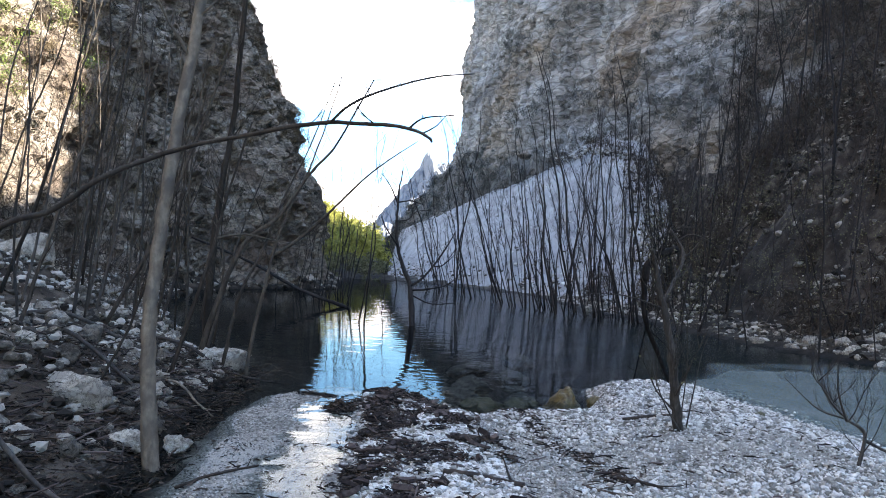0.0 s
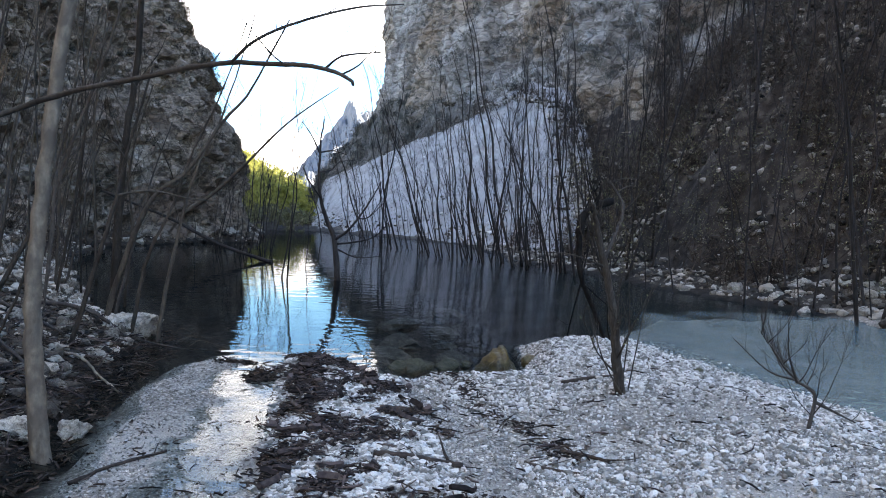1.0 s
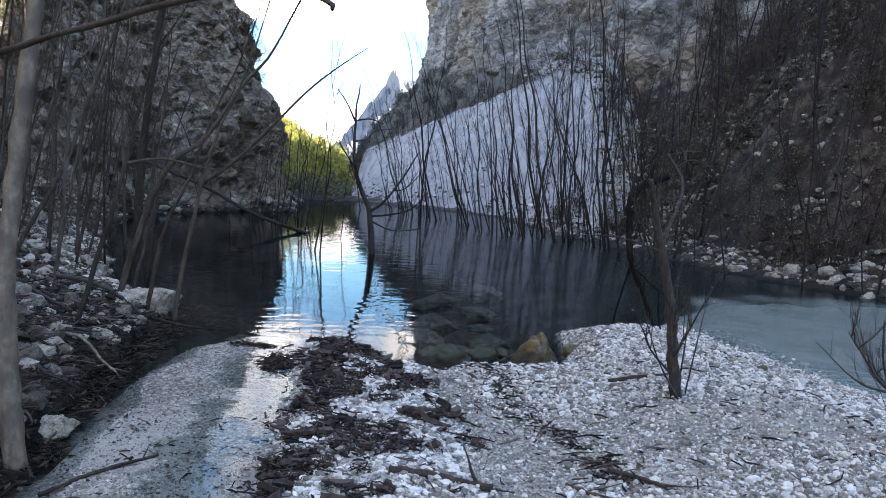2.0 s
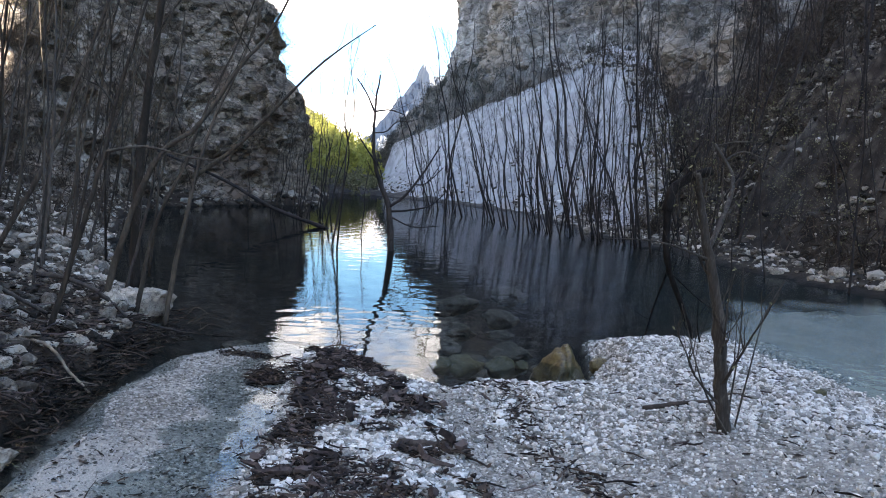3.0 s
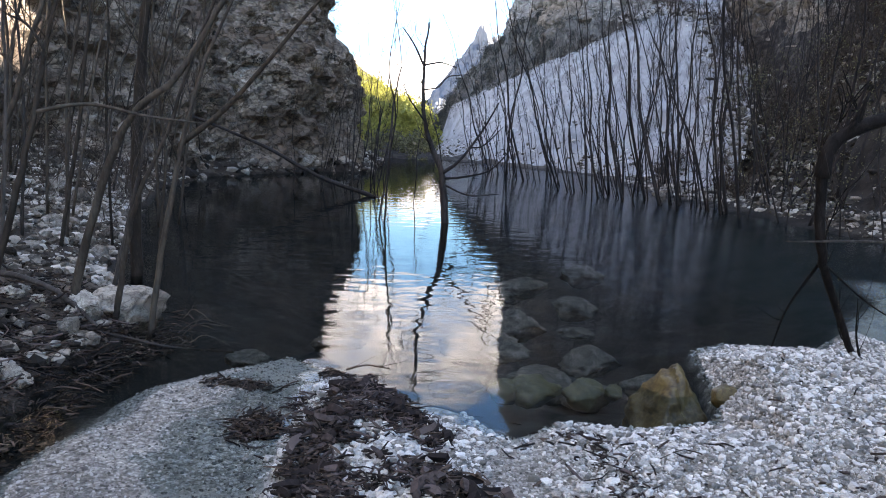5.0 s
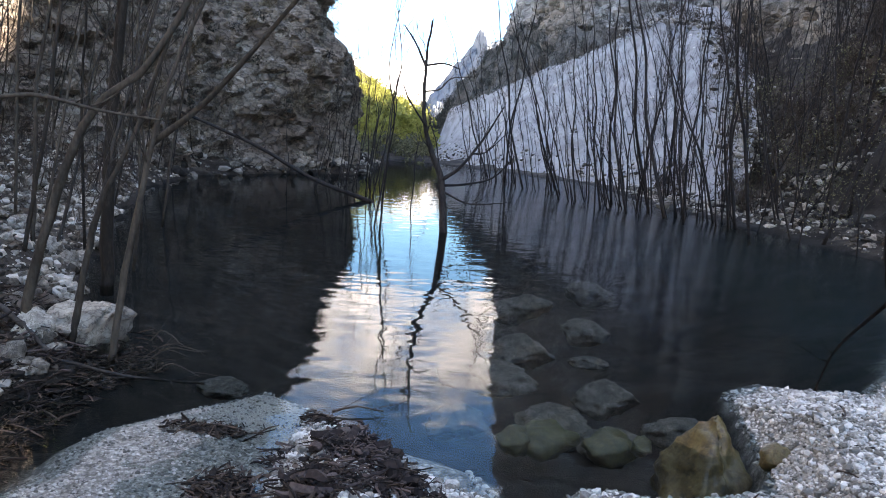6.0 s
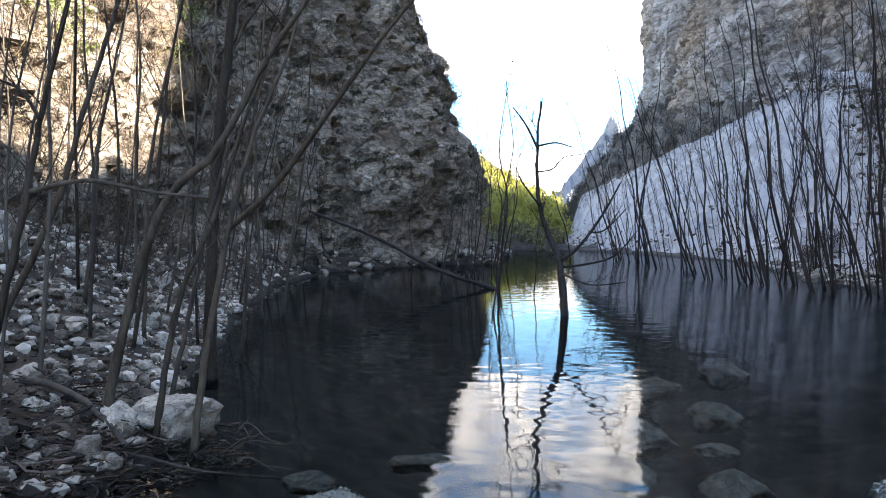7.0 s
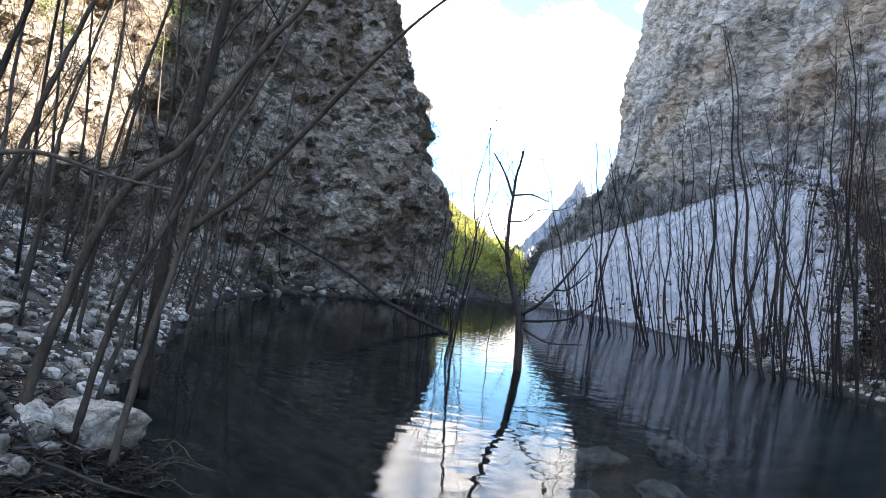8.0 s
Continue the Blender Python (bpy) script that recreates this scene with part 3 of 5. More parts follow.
def cliff(name, foot, step, zstep, z0, mat, seed, blocky=1.0, ledge=1.0, facing=1, curve=1.0, big=0.7, flute=0.0, shade=False, shelves=(), crumble=0.0):
    """Rock wall over a foot line of (x, y, batter, top): it leans back by batter per metre of height."""
    q = path_points(foot, step)
    tan = np.gradient(q[:, :2], axis=0)
    tan /= np.linalg.norm(tan, axis=1)[:, None]
    nor = np.stack([tan[:, 1], -tan[:, 0]], -1) * facing
    zmax = q[:, 3].max()
    z = np.concatenate([np.arange(z0, min(34, zmax + zstep), zstep), np.arange(34, zmax + 2, 2.0)])
    Z = np.repeat(z[:, None], len(q), 1)
    Z = np.minimum(Z, q[None, :, 3] + 1.5 * fbm(q[:, 0] * 0.25, q[:, 1] * 0.25, 0 * q[:, 0], 4, 0.6, seed + 9)[None, :])
    lean = q[None, :, 2] * np.maximum(Z, 0) * (0.66 + 0.025 * np.minimum(Z, 20)) * curve
    X = q[None, :, 0] - nor[None, :, 0] * lean
    Y = q[None, :, 1] - nor[None, :, 1] * lean
    a = big * fbm(X * 0.16, Y * 0.16, Z * 0.2, 4, 0.55, seed)
    wz = Z + 0.5 * fbm(X * 0.3, Y * 0.3, Z * 0.1, 2, 0.5, seed + 3)
    strata = vnoise(0.09 * X, 0.09 * Y, wz * 0.45, seed + 4)
    strata = 0.6 * np.sign(strata) * np.abs(strata) ** 0.5 + 0.22 * vnoise(0.2 * X, 0.2 * Y, wz * 1.7, seed + 5)
    for zs, amount in shelves:
        edge = zs + 0.8 * vnoise(X * 0.12, Y * 0.12, 0 * X, seed + 30) + 0.25 * vnoise(X * 0.7, Y * 0.7, 0 * X, seed + 31)
        strata = strata - amount * smooth(-0.35, 0.35, Z - edge)
    cell = hash3(np.floor(X * 0.55 + Y * 0.55 + 0.6 * a).astype(np.int64), np.floor(wz * 0.8).astype(np.int64), np.zeros(X.shape, np.int64), seed) - 0.5
    small = hash3(np.floor(X * 1.5 + Y * 1.5 + 0.8 * a).astype(np.int64), np.floor(wz * 2.1 + 0.4 * cell).astype(np.int64), np.ones(X.shape, np.int64), seed) - 0.5
    ridged = 0.5 - np.abs(fbm(X * 0.7, Y * 0.7, Z * 1.1, 4, 0.55, seed + 6))
    d = a + ledge * 0.55 * strata + blocky * (0.28 * cell + crumble * small + 0.38 * ridged + 0.22 * fbm(X * 2.2, Y * 2.2, Z * 2.6, 3, 0.6, seed + 12))
    d = d + flute * (vnoise(X * 0.4, Y * 0.4, Z * 0.05, seed + 20) + 0.5 * vnoise(X * 1.1, Y * 1.1, Z * 0.12, seed + 21))
    X, Y = X + nor[None, :, 0] * d, Y + nor[None, :, 1] * d
    back = np.stack([X[-1] - nor[:, 0] * 25, Y[-1] - nor[:, 1] * 25, Z[-1] + 3], -1)[None]
    P = np.concatenate([np.stack([X, Y, Z], -1), back])
    FACES[name] = (P, nor)
    return sheet(name, P, mat, shade=shade)


left_foot = [(-20, -30, 0.25, 30), (-13, -5, 0.25, 30), (-9.6, 8, 0.22, 30), (-8.6, 17, 0.15, 30), (-8.5, 24, 0.18, 30), (-8.4, 30, 0.25, 28),
             (-7.5, 36, 0.31, 28), (-5.5, 40.6, 0.33, 26), (-2.6, 43.2, 0.34, 24), (-1.4, 45.5, 0.345, 22), (-3.1, 50, 0.3, 22), (-8.5, 62, 0.4, 24), (-24, 80, 0.5, 30)]
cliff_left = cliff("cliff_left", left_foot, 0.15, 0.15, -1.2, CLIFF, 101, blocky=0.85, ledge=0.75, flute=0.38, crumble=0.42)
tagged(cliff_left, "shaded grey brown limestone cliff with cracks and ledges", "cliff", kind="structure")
# below y 30 the wall is unseen, its tops set to shape the left sun patch
right_foot = [(40, -80, 0.15, 30.0), (30, -30, 0.15, 30.0), (26, 0, 0.15, 30.0), (25.2, 15, 0.15, 30.0), (25, 19, 0.15, 60), (22.5, 26, 0.14, 60), (20.5, 36, 0.12, 75), (19.8, 48, 0.10, 80),
              (19.4, 58, 0.09, 80), (17.6, 66, 0.07, 80), (15.2, 74, 0.06, 80), (12.9, 82, 0.04, 80), (10.8, 95, 0.045, 80), (8.2, 108, 0.06, 80), (9.4, 113, 0.06, 80), (18, 121, 0.1, 70),
              (40, 130, 0.2, 60)]
cliff_right = cliff("cliff_right", right_foot, 0.23, 0.22, -1.0, CLIFF_FAR, 202, blocky=0.55, ledge=0.45, facing=-1, big=0.85, flute=0.5, crumble=0.4, shelves=((11.5, 1.0), (16, 1.2), (24, 1.2), (35, 1.0)))
tagged(cliff_right, "towering layered limestone wall in shade, buff and grey", "cliff", kind="structure")

# scree fan between the water and the right wall
toe = np.array([(1.0, 104, -0.6), (0.6, 90, -0.6), (1.0, 74, -0.6), (3.0, 65, -0.6), (6.2, 55, -0.6), (8.6, 47, -0.6), (8.4, 40, -0.6), (8.3, 34, -0.6), (8.6, 30, -0.3)])
brow = np.array([(3.0, 106, 4.6), (8.3, 92, 7.2), (12.8, 80, 9.1), (14.8, 72, 9.9), (16.6, 65, 10.6), (17.4, 58, 9.3), (16.2, 50, 6.0), (14.0, 42, 3.4), (11.5, 35, 1.3)])
k = np.linspace(0, 8, 150)
T = np.stack([np.interp(k, range(9), toe[:, c]) for c in range(3)], -1)
B = np.stack([np.interp(k, range(9), brow[:, c]) for c in range(3)], -1)
v = np.linspace(0, 1.12, 90)[:, None, None]
v = v * (1 + 0.03 * fbm(k * 1.5, 0 * k, 0 * k, 3, 0.5, 63))[None, :, None]
SP = T[None] * (1 - v) + B[None] * v
SP[..., 2] += 0.10 * fbm(SP[..., 0] * 0.6, SP[..., 1] * 0.6, 0 * SP[..., 0], 4, 0.5, 61) - 0.5 * np.sin(np.pi * np.clip(v[..., 0], 0, 1))
scree = sheet("scree_slope", SP, SCREE)
tagged(scree, "smooth fan of fine white scree below the cliff", "scree", kind="structure")

# bushy slope past the scree, under the end of the wall
low = np.array([(1.2, 108, -1.0), (3.0, 105, 2.6), (8.3, 91.3, 5.6), (12.8, 79.3, 7.6), (15.4, 71, 8.6)])
high = np.array([(1.0, 112, 2.2), (3.6, 109, 7.4), (7.2, 104, 12.4), (10.2, 94, 13.4), (15.4, 73.5, 11.6)])
u = np.linspace(0, 4, 90)
w = np.linspace(0, 1, 40)[:, None]
LO = np.stack([np.interp(u, range(5), low[:, c]) for c in range(3)], -1)
HI = np.stack([np.interp(u, range(5), high[:, c]) for c in range(3)], -1)
HP = LO[None] * (1 - w[..., None]) + HI[None] * w[..., None]
HP[..., 2] += 0.6 * fbm(HP[..., 0] * 0.5, HP[..., 1] * 0.5, 0 * HP[..., 0], 4, 0.55, 71)
slope = sheet("brush_slope", HP, GROUND, {"earth": np.full(HP.shape[:2], 0.6), "silt": np.zeros(HP.shape[:2])})
tagged(slope, "steep rocky slope overgrown with grey brush", "slope", kind="structure")

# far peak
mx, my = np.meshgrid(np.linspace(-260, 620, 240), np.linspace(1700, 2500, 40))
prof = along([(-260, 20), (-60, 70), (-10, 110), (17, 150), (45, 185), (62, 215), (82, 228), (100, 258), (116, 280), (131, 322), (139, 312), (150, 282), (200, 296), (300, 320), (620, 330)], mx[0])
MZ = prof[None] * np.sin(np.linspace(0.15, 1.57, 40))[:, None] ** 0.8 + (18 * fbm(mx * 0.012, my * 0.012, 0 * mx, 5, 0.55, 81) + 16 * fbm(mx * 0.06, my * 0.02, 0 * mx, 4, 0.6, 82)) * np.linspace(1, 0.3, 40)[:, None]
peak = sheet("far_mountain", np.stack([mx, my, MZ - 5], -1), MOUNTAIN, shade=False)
tagged(peak, "rocky mountain far down the valley, pale with haze put into its colour", "mountain", kind="structure")


# ---- building helpers ----
def link(name, bm, mat, parent=None, label="", smooth_faces=True):
    me = bpy.data.meshes.new(name)
    bm.to_mesh(me)
    bm.free()
    me.polygons.foreach_set("use_smooth", [smooth_faces] * len(me.polygons))
    me.materials.append(mat)
    ob = new(name, me)
    if parent is not None:
        ob.parent = parent
    if label:
        ob["label"] = label
    return ob


def part(name, bm, mat, parent, label=""):
    return link(name, bm, mat, parent, label)


def spline(points, n):
    """Catmull-Rom curve through the points."""
    p = np.array(points, float)
    if len(p) == 2:
        return p[0] + (p[1] - p[0]) * np.linspace(0, 1, n)[:, None]
    q = np.concatenate([[2 * p[0] - p[1]], p, [2 * p[-1] - p[-2]]])
    out = []
    for t in np.linspace(0, len(p) - 1.0001, n):
        i = int(t)
        f = t - i
        a, b, c, d = q[i:i + 4]
        out.append(0.5 * (2 * b + (c - a) * f + (2 * a - 5 * b + 4 * c - d) * f * f + (3 * b - a - 3 * c + d) * f ** 3))
    return np.array(out)


def tube(bm, pts, r0, r1, sides=6, rough=0.0, rng=random):
    """Tapered tube along the points, closed at both ends."""
    n = len(pts)
    rings = []
    side = Vector((0.83, 0.41, 0.37))
    for i in range(n):
        d = Vector(pts[min(i + 1, n - 1)]) - Vector(pts[max(i - 1, 0)])
        d = d.normalized() if d.length > 1e-9 else Vector((0, 0, 1))
        a = side.cross(d)
        a = a.normalized() if a.length > 1e-4 else Vector((1, 0, 0)).cross(d).normalized()
        b = d.cross(a)
        r = r0 + (r1 - r0) * i / (n - 1)
        ring = []
        for s in range(sides):
            ang = 2 * math.pi * s / sides
            rr = r * (1 + rough * rng.uniform(-1, 1))
            ring.append(bm.verts.new(Vector(pts[i]) + a * (math.cos(ang) * rr) + b * (math.sin(ang) * rr)))
        rings.append(ring)
    for i in range(n - 1):
        for s in range(sides):
            bm.faces.new((rings[i][s], rings[i][(s + 1) % sides], rings[i + 1][(s + 1) % sides], rings[i + 1][s]))
    bm.faces.new(rings[0][::-1])
    bm.faces.new(rings[-1])


def wander(start, direction, length, n, rng, bend=0.25, rise=0.0):
    """A crooked line from start."""
    p, d = Vector(start), Vector(direction).normalized()
    pts = [tuple(p)]
    for _ in range(n):
        d = (d + Vector((rng.uniform(-1, 1), rng.uniform(-1, 1), rng.uniform(-0.6, 1.0))) * bend + Vector((0, 0, rise))).normalized()
        p = p + d * (length / n)
        pts.append(tuple(p))
    return pts


def branch_mesh(start, direction, length, r, rng, twigs=5, sides=4, rise=0.12, fork=0.55, apart=None):
    """A branch with its side twigs, which go into the mesh apart where one is given."""
    bm = bmesh.new()
    tb = apart or bm
    pts = wander(start, direction, length, 6, rng, 0.22, rise)
    tube(bm, pts, r, r * 0.25, sides)
    for _ in range(twigs):
        i = rng.randint(1, 5)
        d = Vector(pts[i + 1]) - Vector(pts[i])
        side = Vector((rng.uniform(-1, 1), rng.uniform(-1, 1), rng.uniform(-0.2, 0.9)))
        tw = wander(pts[i], d.normalized() + side * 0.9, length * rng.uniform(0.25, fork), 4, rng, 0.25, rise)
        tube(tb, tw, r * 0.4, r * 0.12, 3)
        if rng.random() < 0.6:
            d2 = Vector(tw[3]) - Vector(tw[2])
            tube(tb, wander(tw[2], d2.normalized() + Vector((rng.uniform(-1, 1), rng.uniform(-1, 1), rng.uniform(-0.2, 0.8))), length * 0.2, 3, rng, 0.3, rise),
                 r * 0.25, r * 0.1, 3)
    return bm


def tree(name, points, r0, r1, label, mat, seed, branches=7, first=0.35, blen=1.0, twigs=5, sides=7, extra=(), group="", rise=0.12, twigmat=None, thinnest=0.0035, split=True):
    """Bare tree: a trunk through the points, branches as parts; extra: further limbs as (points, r0, r1)."""
    rng = random.Random(seed)
    thin = 0.64 if mat in (BARK, BARK_GREY, BARK_ROUGH) else 0.84
    r0, r1 = r0 * thin, r1 * thin
    base = new(name)
    base.location = points[0]
    off = Vector(points[0])
    line = spline(points, 5 * len(points)) - np.array(points[0])
    n = len(line)
    wig = 0.007 * np.array([[rng.uniform(-1, 1), rng.uniform(-1, 1), 0] for _ in range(n)])
    line[1:] += wig[1:]
    bm = bmesh.new()
    tube(bm, [tuple(p) for p in line], r0, r1, sides, 0.11, rng)
    part("trunk", bm, mat, base)
    for pts, a, b in extra:
        bm = bmesh.new()
        lp = [tuple(Vector(p) - off) for p in spline(pts, 4 * len(pts))]
        tube(bm, lp, a, b, 6, 0.06, rng)
        for _ in range(4):
            i = rng.randint(len(lp) // 3, len(lp) - 2)
            d = Vector(lp[i + 1]) - Vector(lp[i])
            tube(bm, wander(lp[i], d.normalized() + Vector((rng.uniform(-1, 1), rng.uniform(-0.6, 0.6), rng.uniform(0, 1))), blen * rng.uniform(0.2, 0.6), 4, rng, 0.22, rise),
                 b * 0.8, b * 0.25, 3)
        part("limb", bm, mat, base)
    for i in range(branches):
        t = first + (1 - first) * (i + rng.random() * 0.8) / branches
        j = min(n - 2, int(t * (n - 1)))
        d = Vector(line[j + 1] - line[j]).normalized()
        ang = rng.uniform(0, 6.283)
        out = Vector((math.cos(ang), math.sin(ang), rng.uniform(0.3, 0.9)))
        r = (r0 + (r1 - r0) * t) * rng.uniform(0.2, 0.36)
        tb = bmesh.new() if split else None
        limb = part("branch", branch_mesh(line[j], d * 0.5 + out, blen * rng.uniform(0.5, 1.1) * (1.15 - 0.6 * t), max(r, thinnest), rng, twigs, 4, rise, apart=tb), twigmat or mat, base)
        if split:
            part("twig", tb, twigmat or mat, limb)
    return tagged(base, label, "tree", group)


def ico(sub):
    bm = bmesh.new()
    bmesh.ops.create_icosphere(bm, subdivisions=sub, radius=1)
    vs = np.array([v.co[:] for v in bm.verts])
    fs = np.array([[v.index for v in f.verts] for f in bm.faces])
    bm.free()
    return vs, fs


def rock_mesh(name, size, seed, mat, sub=3, sharp=0.32, flat=0.8):
    """An angular, worn rock: a ball cut by planes and roughened."""
    rng = np.random.RandomState(seed)
    vs, fs = ico(sub)
    v = vs.copy()
    for _ in range(11):
        nrm = rng.normal(size=3)
        nrm /= np.linalg.norm(nrm)
        d = rng.uniform(0.55, 0.9)
        over = np.maximum(v @ nrm - d, 0)
        v -= over[:, None] * nrm[None] * 0.9
    crag = np.abs(fbm(vs[:, 0] * 2.4, vs[:, 1] * 2.4, vs[:, 2] * 2.4, 4, 0.6, seed + 5))
    v *= (1 + sharp * (0.35 * fbm(vs[:, 0] * 1.6, vs[:, 1] * 1.6, vs[:, 2] * 1.6, 4, 0.55, seed) - 0.5 * crag))[:, None]
    v *= np.array([1, rng.uniform(0.7, 1.0), flat * rng.uniform(0.75, 1.0)]) * size
    me = bpy.data.meshes.new(name)
    me.from_pydata(v.tolist(), [], fs.tolist())
    me.polygons.foreach_set("use_smooth", [True] * len(me.polygons))
    me.materials.append(mat)
    return me


def scatter(name, mat, centres, sizes, seed, flat=0.65, sub=1):
    """Many loose stones joined into one object."""
    rng = np.random.RandomState(seed)
    vs, fs = ico(sub)
    n = len(centres)
    kinds = [vs * (1 + 0.30 * rng.uniform(-1, 1, (len(vs), 1))) for _ in range(16)]
    V = np.stack([kinds[i] for i in rng.randint(0, 16, n)])
    V = V * (np.stack([rng.uniform(0.8, 1.3, n), rng.uniform(0.6, 1.0, n), flat * rng.uniform(0.6, 1.2, n)], -1) * sizes[:, None])[:, None, :]
    a, b = rng.uniform(0, 6.28, n), rng.normal(0, 0.35, n)
    ca, sa, cb, sb = np.cos(a), np.sin(a), np.cos(b), np.sin(b)
    y, z = V[..., 1] * cb[:, None] - V[..., 2] * sb[:, None], V[..., 1] * sb[:, None] + V[..., 2] * cb[:, None]
    x = V[..., 0]
    V = np.stack([x * ca[:, None] - y * sa[:, None], x * sa[:, None] + y * ca[:, None], z], -1) + centres[:, None, :]
    F = (fs[None] + (np.arange(n) * len(vs))[:, None, None]).reshape(-1, 3)
    me = bpy.data.meshes.new(name)
    me.from_pydata(V.reshape(-1, 3).tolist(), [], F.tolist())
    me.materials.append(mat)
    return new(name, me)


def spots(n, xr, yr, keep, seed, sink, smin, smax, power=2.5):
    """Random places on the ground inside a stretch where keep() holds, with stone sizes."""
    rng = np.random.RandomState(seed)
    x, y = rng.uniform(*xr, n), rng.uniform(*yr, n)
    h, silt, earth = land(x, y)
    ok = keep(x, y, h, silt, earth)
    x, y, h = x[ok], y[ok], h[ok]
    s = smin + (smax - smin) * rng.rand(len(x)) ** power
    return np.stack([x, y, h + s * sink], -1), s


# ---- stones ----
def lane(x, y):
    """The strip of fine grey sand between the flood heap and the rut."""
    return np.exp(-((x - along([(6, 1.55), (9, 1.48), (12.5, 1.42)], y) - 0.08 * np.sin(2.3 * y)) / 0.24) ** 4)


def pebbly(x, y, h, si, e, low, high, seed):
    share = np.clip(0.55 + 1.2 * fbm(x * 0.9, y * 0.9, 0 * x, 3, 0.5, 77), low, high) * (1 - 0.9 * lane(x, y))
    return (si < 0.4) & (h > -0.02 - 0.05 * (x > 1.2)) & (x > 0.25) & (np.random.RandomState(seed).rand(len(x)) < share)


c, s = spots(150000, (0.2, 5.4), (6.4, 13.9), lambda x, y, h, si, e: pebbly(x, y, h, si, e, 0.3, 0.95, 3), 11, 0.3, 0.004, 0.014, 1.6)
tagged(scatter("gravel", STONE, c, s, 12, 0.9, 0), "fine broken limestone gravel of the bar", "gravel", kind="stuff")
c, s = spots(26000, (0.2, 5.4), (6.4, 13.9), lambda x, y, h, si, e: pebbly(x, y, h, si, e, 0.08, 0.8, 5), 31, 0.3, 0.012, 0.034, 2.6)
tagged(scatter("pebbles", STONE, c, s, 32, 0.8, 1), "loose white limestone pebbles on the gravel bar", "gravel", kind="stuff")
c, s = spots(16000, (1.0, 2.0), (6.2, 12.6), lambda x, y, h, si, e: (lane(x, y) > 0.3) & (h > -0.02), 41, 0.1, 0.003, 0.010, 2.4)
tagged(scatter("grit", DIRTY_GRIT, c, s, 42, 0.8, 0), "fine grey grit beside the flood heap", "gravel", kind="stuff")
c, s = spots(26000, (-1.05, 0.5), (6.0, 13.0), lambda x, y, h, si, e: (si < 0.3) & (h > -0.03), 19, 0.1, 0.003, 0.012, 2.4)
tagged(scatter("grit", DIRTY_GRIT, c, s, 33, 0.8, 0), "grey grit over the wet sand", "gravel", kind="stuff")
c, s = spots(84000, (-9, -1.15), (0.0, 34), lambda x, y, h, si, e: (e > 0.4) & (h < 5) &
             (np.random.RandomState(4).rand(len(x)) < np.clip(0.7 + 0.9 * fbm(x * 0.9, y * 0.9, 0 * x, 3, 0.5, 78), 0.38, 1) * np.clip(2.6 - y / 12, 0.3, 1) * np.clip((y - 5.5) / 3, 0.45, 1)), 13, 0.25, 0.012, 0.095, 4.0)
near = (c[:, 1] < 15.3 + 0.8 * np.sin(3 * c[:, 0])) & ((c[:, 0] > along(SHORE_LEFT, c[:, 1]) - 0.9 - 0.5 * np.sin(2.1 * c[:, 1])) | (np.random.RandomState(8).rand(len(c)) < 0.45))
tagged(scatter("talus_stones", DIRTY, c[near], s[near], 14), "soil-stained limestone rubble on the bank", "rubble", kind="stuff")
tagged(scatter("talus_stones", PALE, c[~near], s[~near], 24), "clean white limestone rubble on the slope", "rubble", kind="stuff")
c, s = spots(26000, (7.5, 20), (12, 42), lambda x, y, h, si, e: (e > 0.3) & (np.random.RandomState(5).rand(len(x)) <
             np.clip(1.0 - (x - along(SHORE_RIGHT, y)) * 0.32 + 0.9 * fbm(x * 0.7, y * 0.7, 0 * x, 3, 0.5, 79), 0.02, 1)), 15, 0.05, 0.02, 0.13, 3.2)
tagged(scatter("bank_stones", PALE, c, s, 16), "white stones strewn along the far bank", "rubble", kind="stuff")
c, s = spots(34000, (9.5, 21), (13, 46), lambda x, y, h, si, e: (e > 0.2) & (h < 13) & (np.random.RandomState(6).rand(len(x)) < np.clip(0.5 + fbm(x * 0.6, y * 0.6, 0 * x, 3, 0.6, 80), 0.1, 1)), 25, 0.15, 0.02, 0.16, 2.6)
tagged(scatter("slope_rubble", DIRTY, c, s, 26, 0.7, 0), "earthy rubble and broken rock up the wooded slope", "rubble", kind="stuff")
c, s = spots(2500, (-7.5, -1.2), (34, 62), lambda x, y, h, si, e: (h > -0.1) & (h < 1.4), 17, 0.25, 0.05, 0.3, 2.5)
tagged(scatter("foot_stones", DIRTY, c, s, 18), "pale rubble at the foot of the cliff by the water", "rubble", kind="stuff")

kk = np.random.RandomState(19)
ti = kk.uniform(3.4, 8, 1500)
ee = np.stack([np.interp(ti, range(9), brow[:, c]) for c in (0, 1, 2)], -1) + np.stack([kk.normal(-0.1, 0.6, 1500), kk.normal(0, 0.6, 1500), kk.uniform(-0.15, 0.25, 1500)], -1)
tagged(scatter("scree_edge_rubble", PALE, ee, 0.03 + 0.15 * kk.rand(1500) ** 3, 20), "coarse rubble along the edge of the scree", "rubble", kind="stuff")
ti, tv = kk.uniform(0.5, 8, 900), kk.uniform(0.1, 1, 900)
te = np.stack([np.interp(ti, range(9), toe[:, c]) * (1 - tv) + np.interp(ti, range(9), brow[:, c]) * tv for c in (0, 1, 2)], -1)
te[:, 2] -= 0.5 * np.sin(np.pi * tv)
tagged(scatter("scree_stones", STONE, te, 0.03 + 0.16 * kk.rand(900) ** 4, 22), "loose stones strewn over the scree", "rubble", kind="stuff")
ti, tv = kk.uniform(0.5, 8, 2600), np.abs(kk.normal(0, 0.13, 2600))
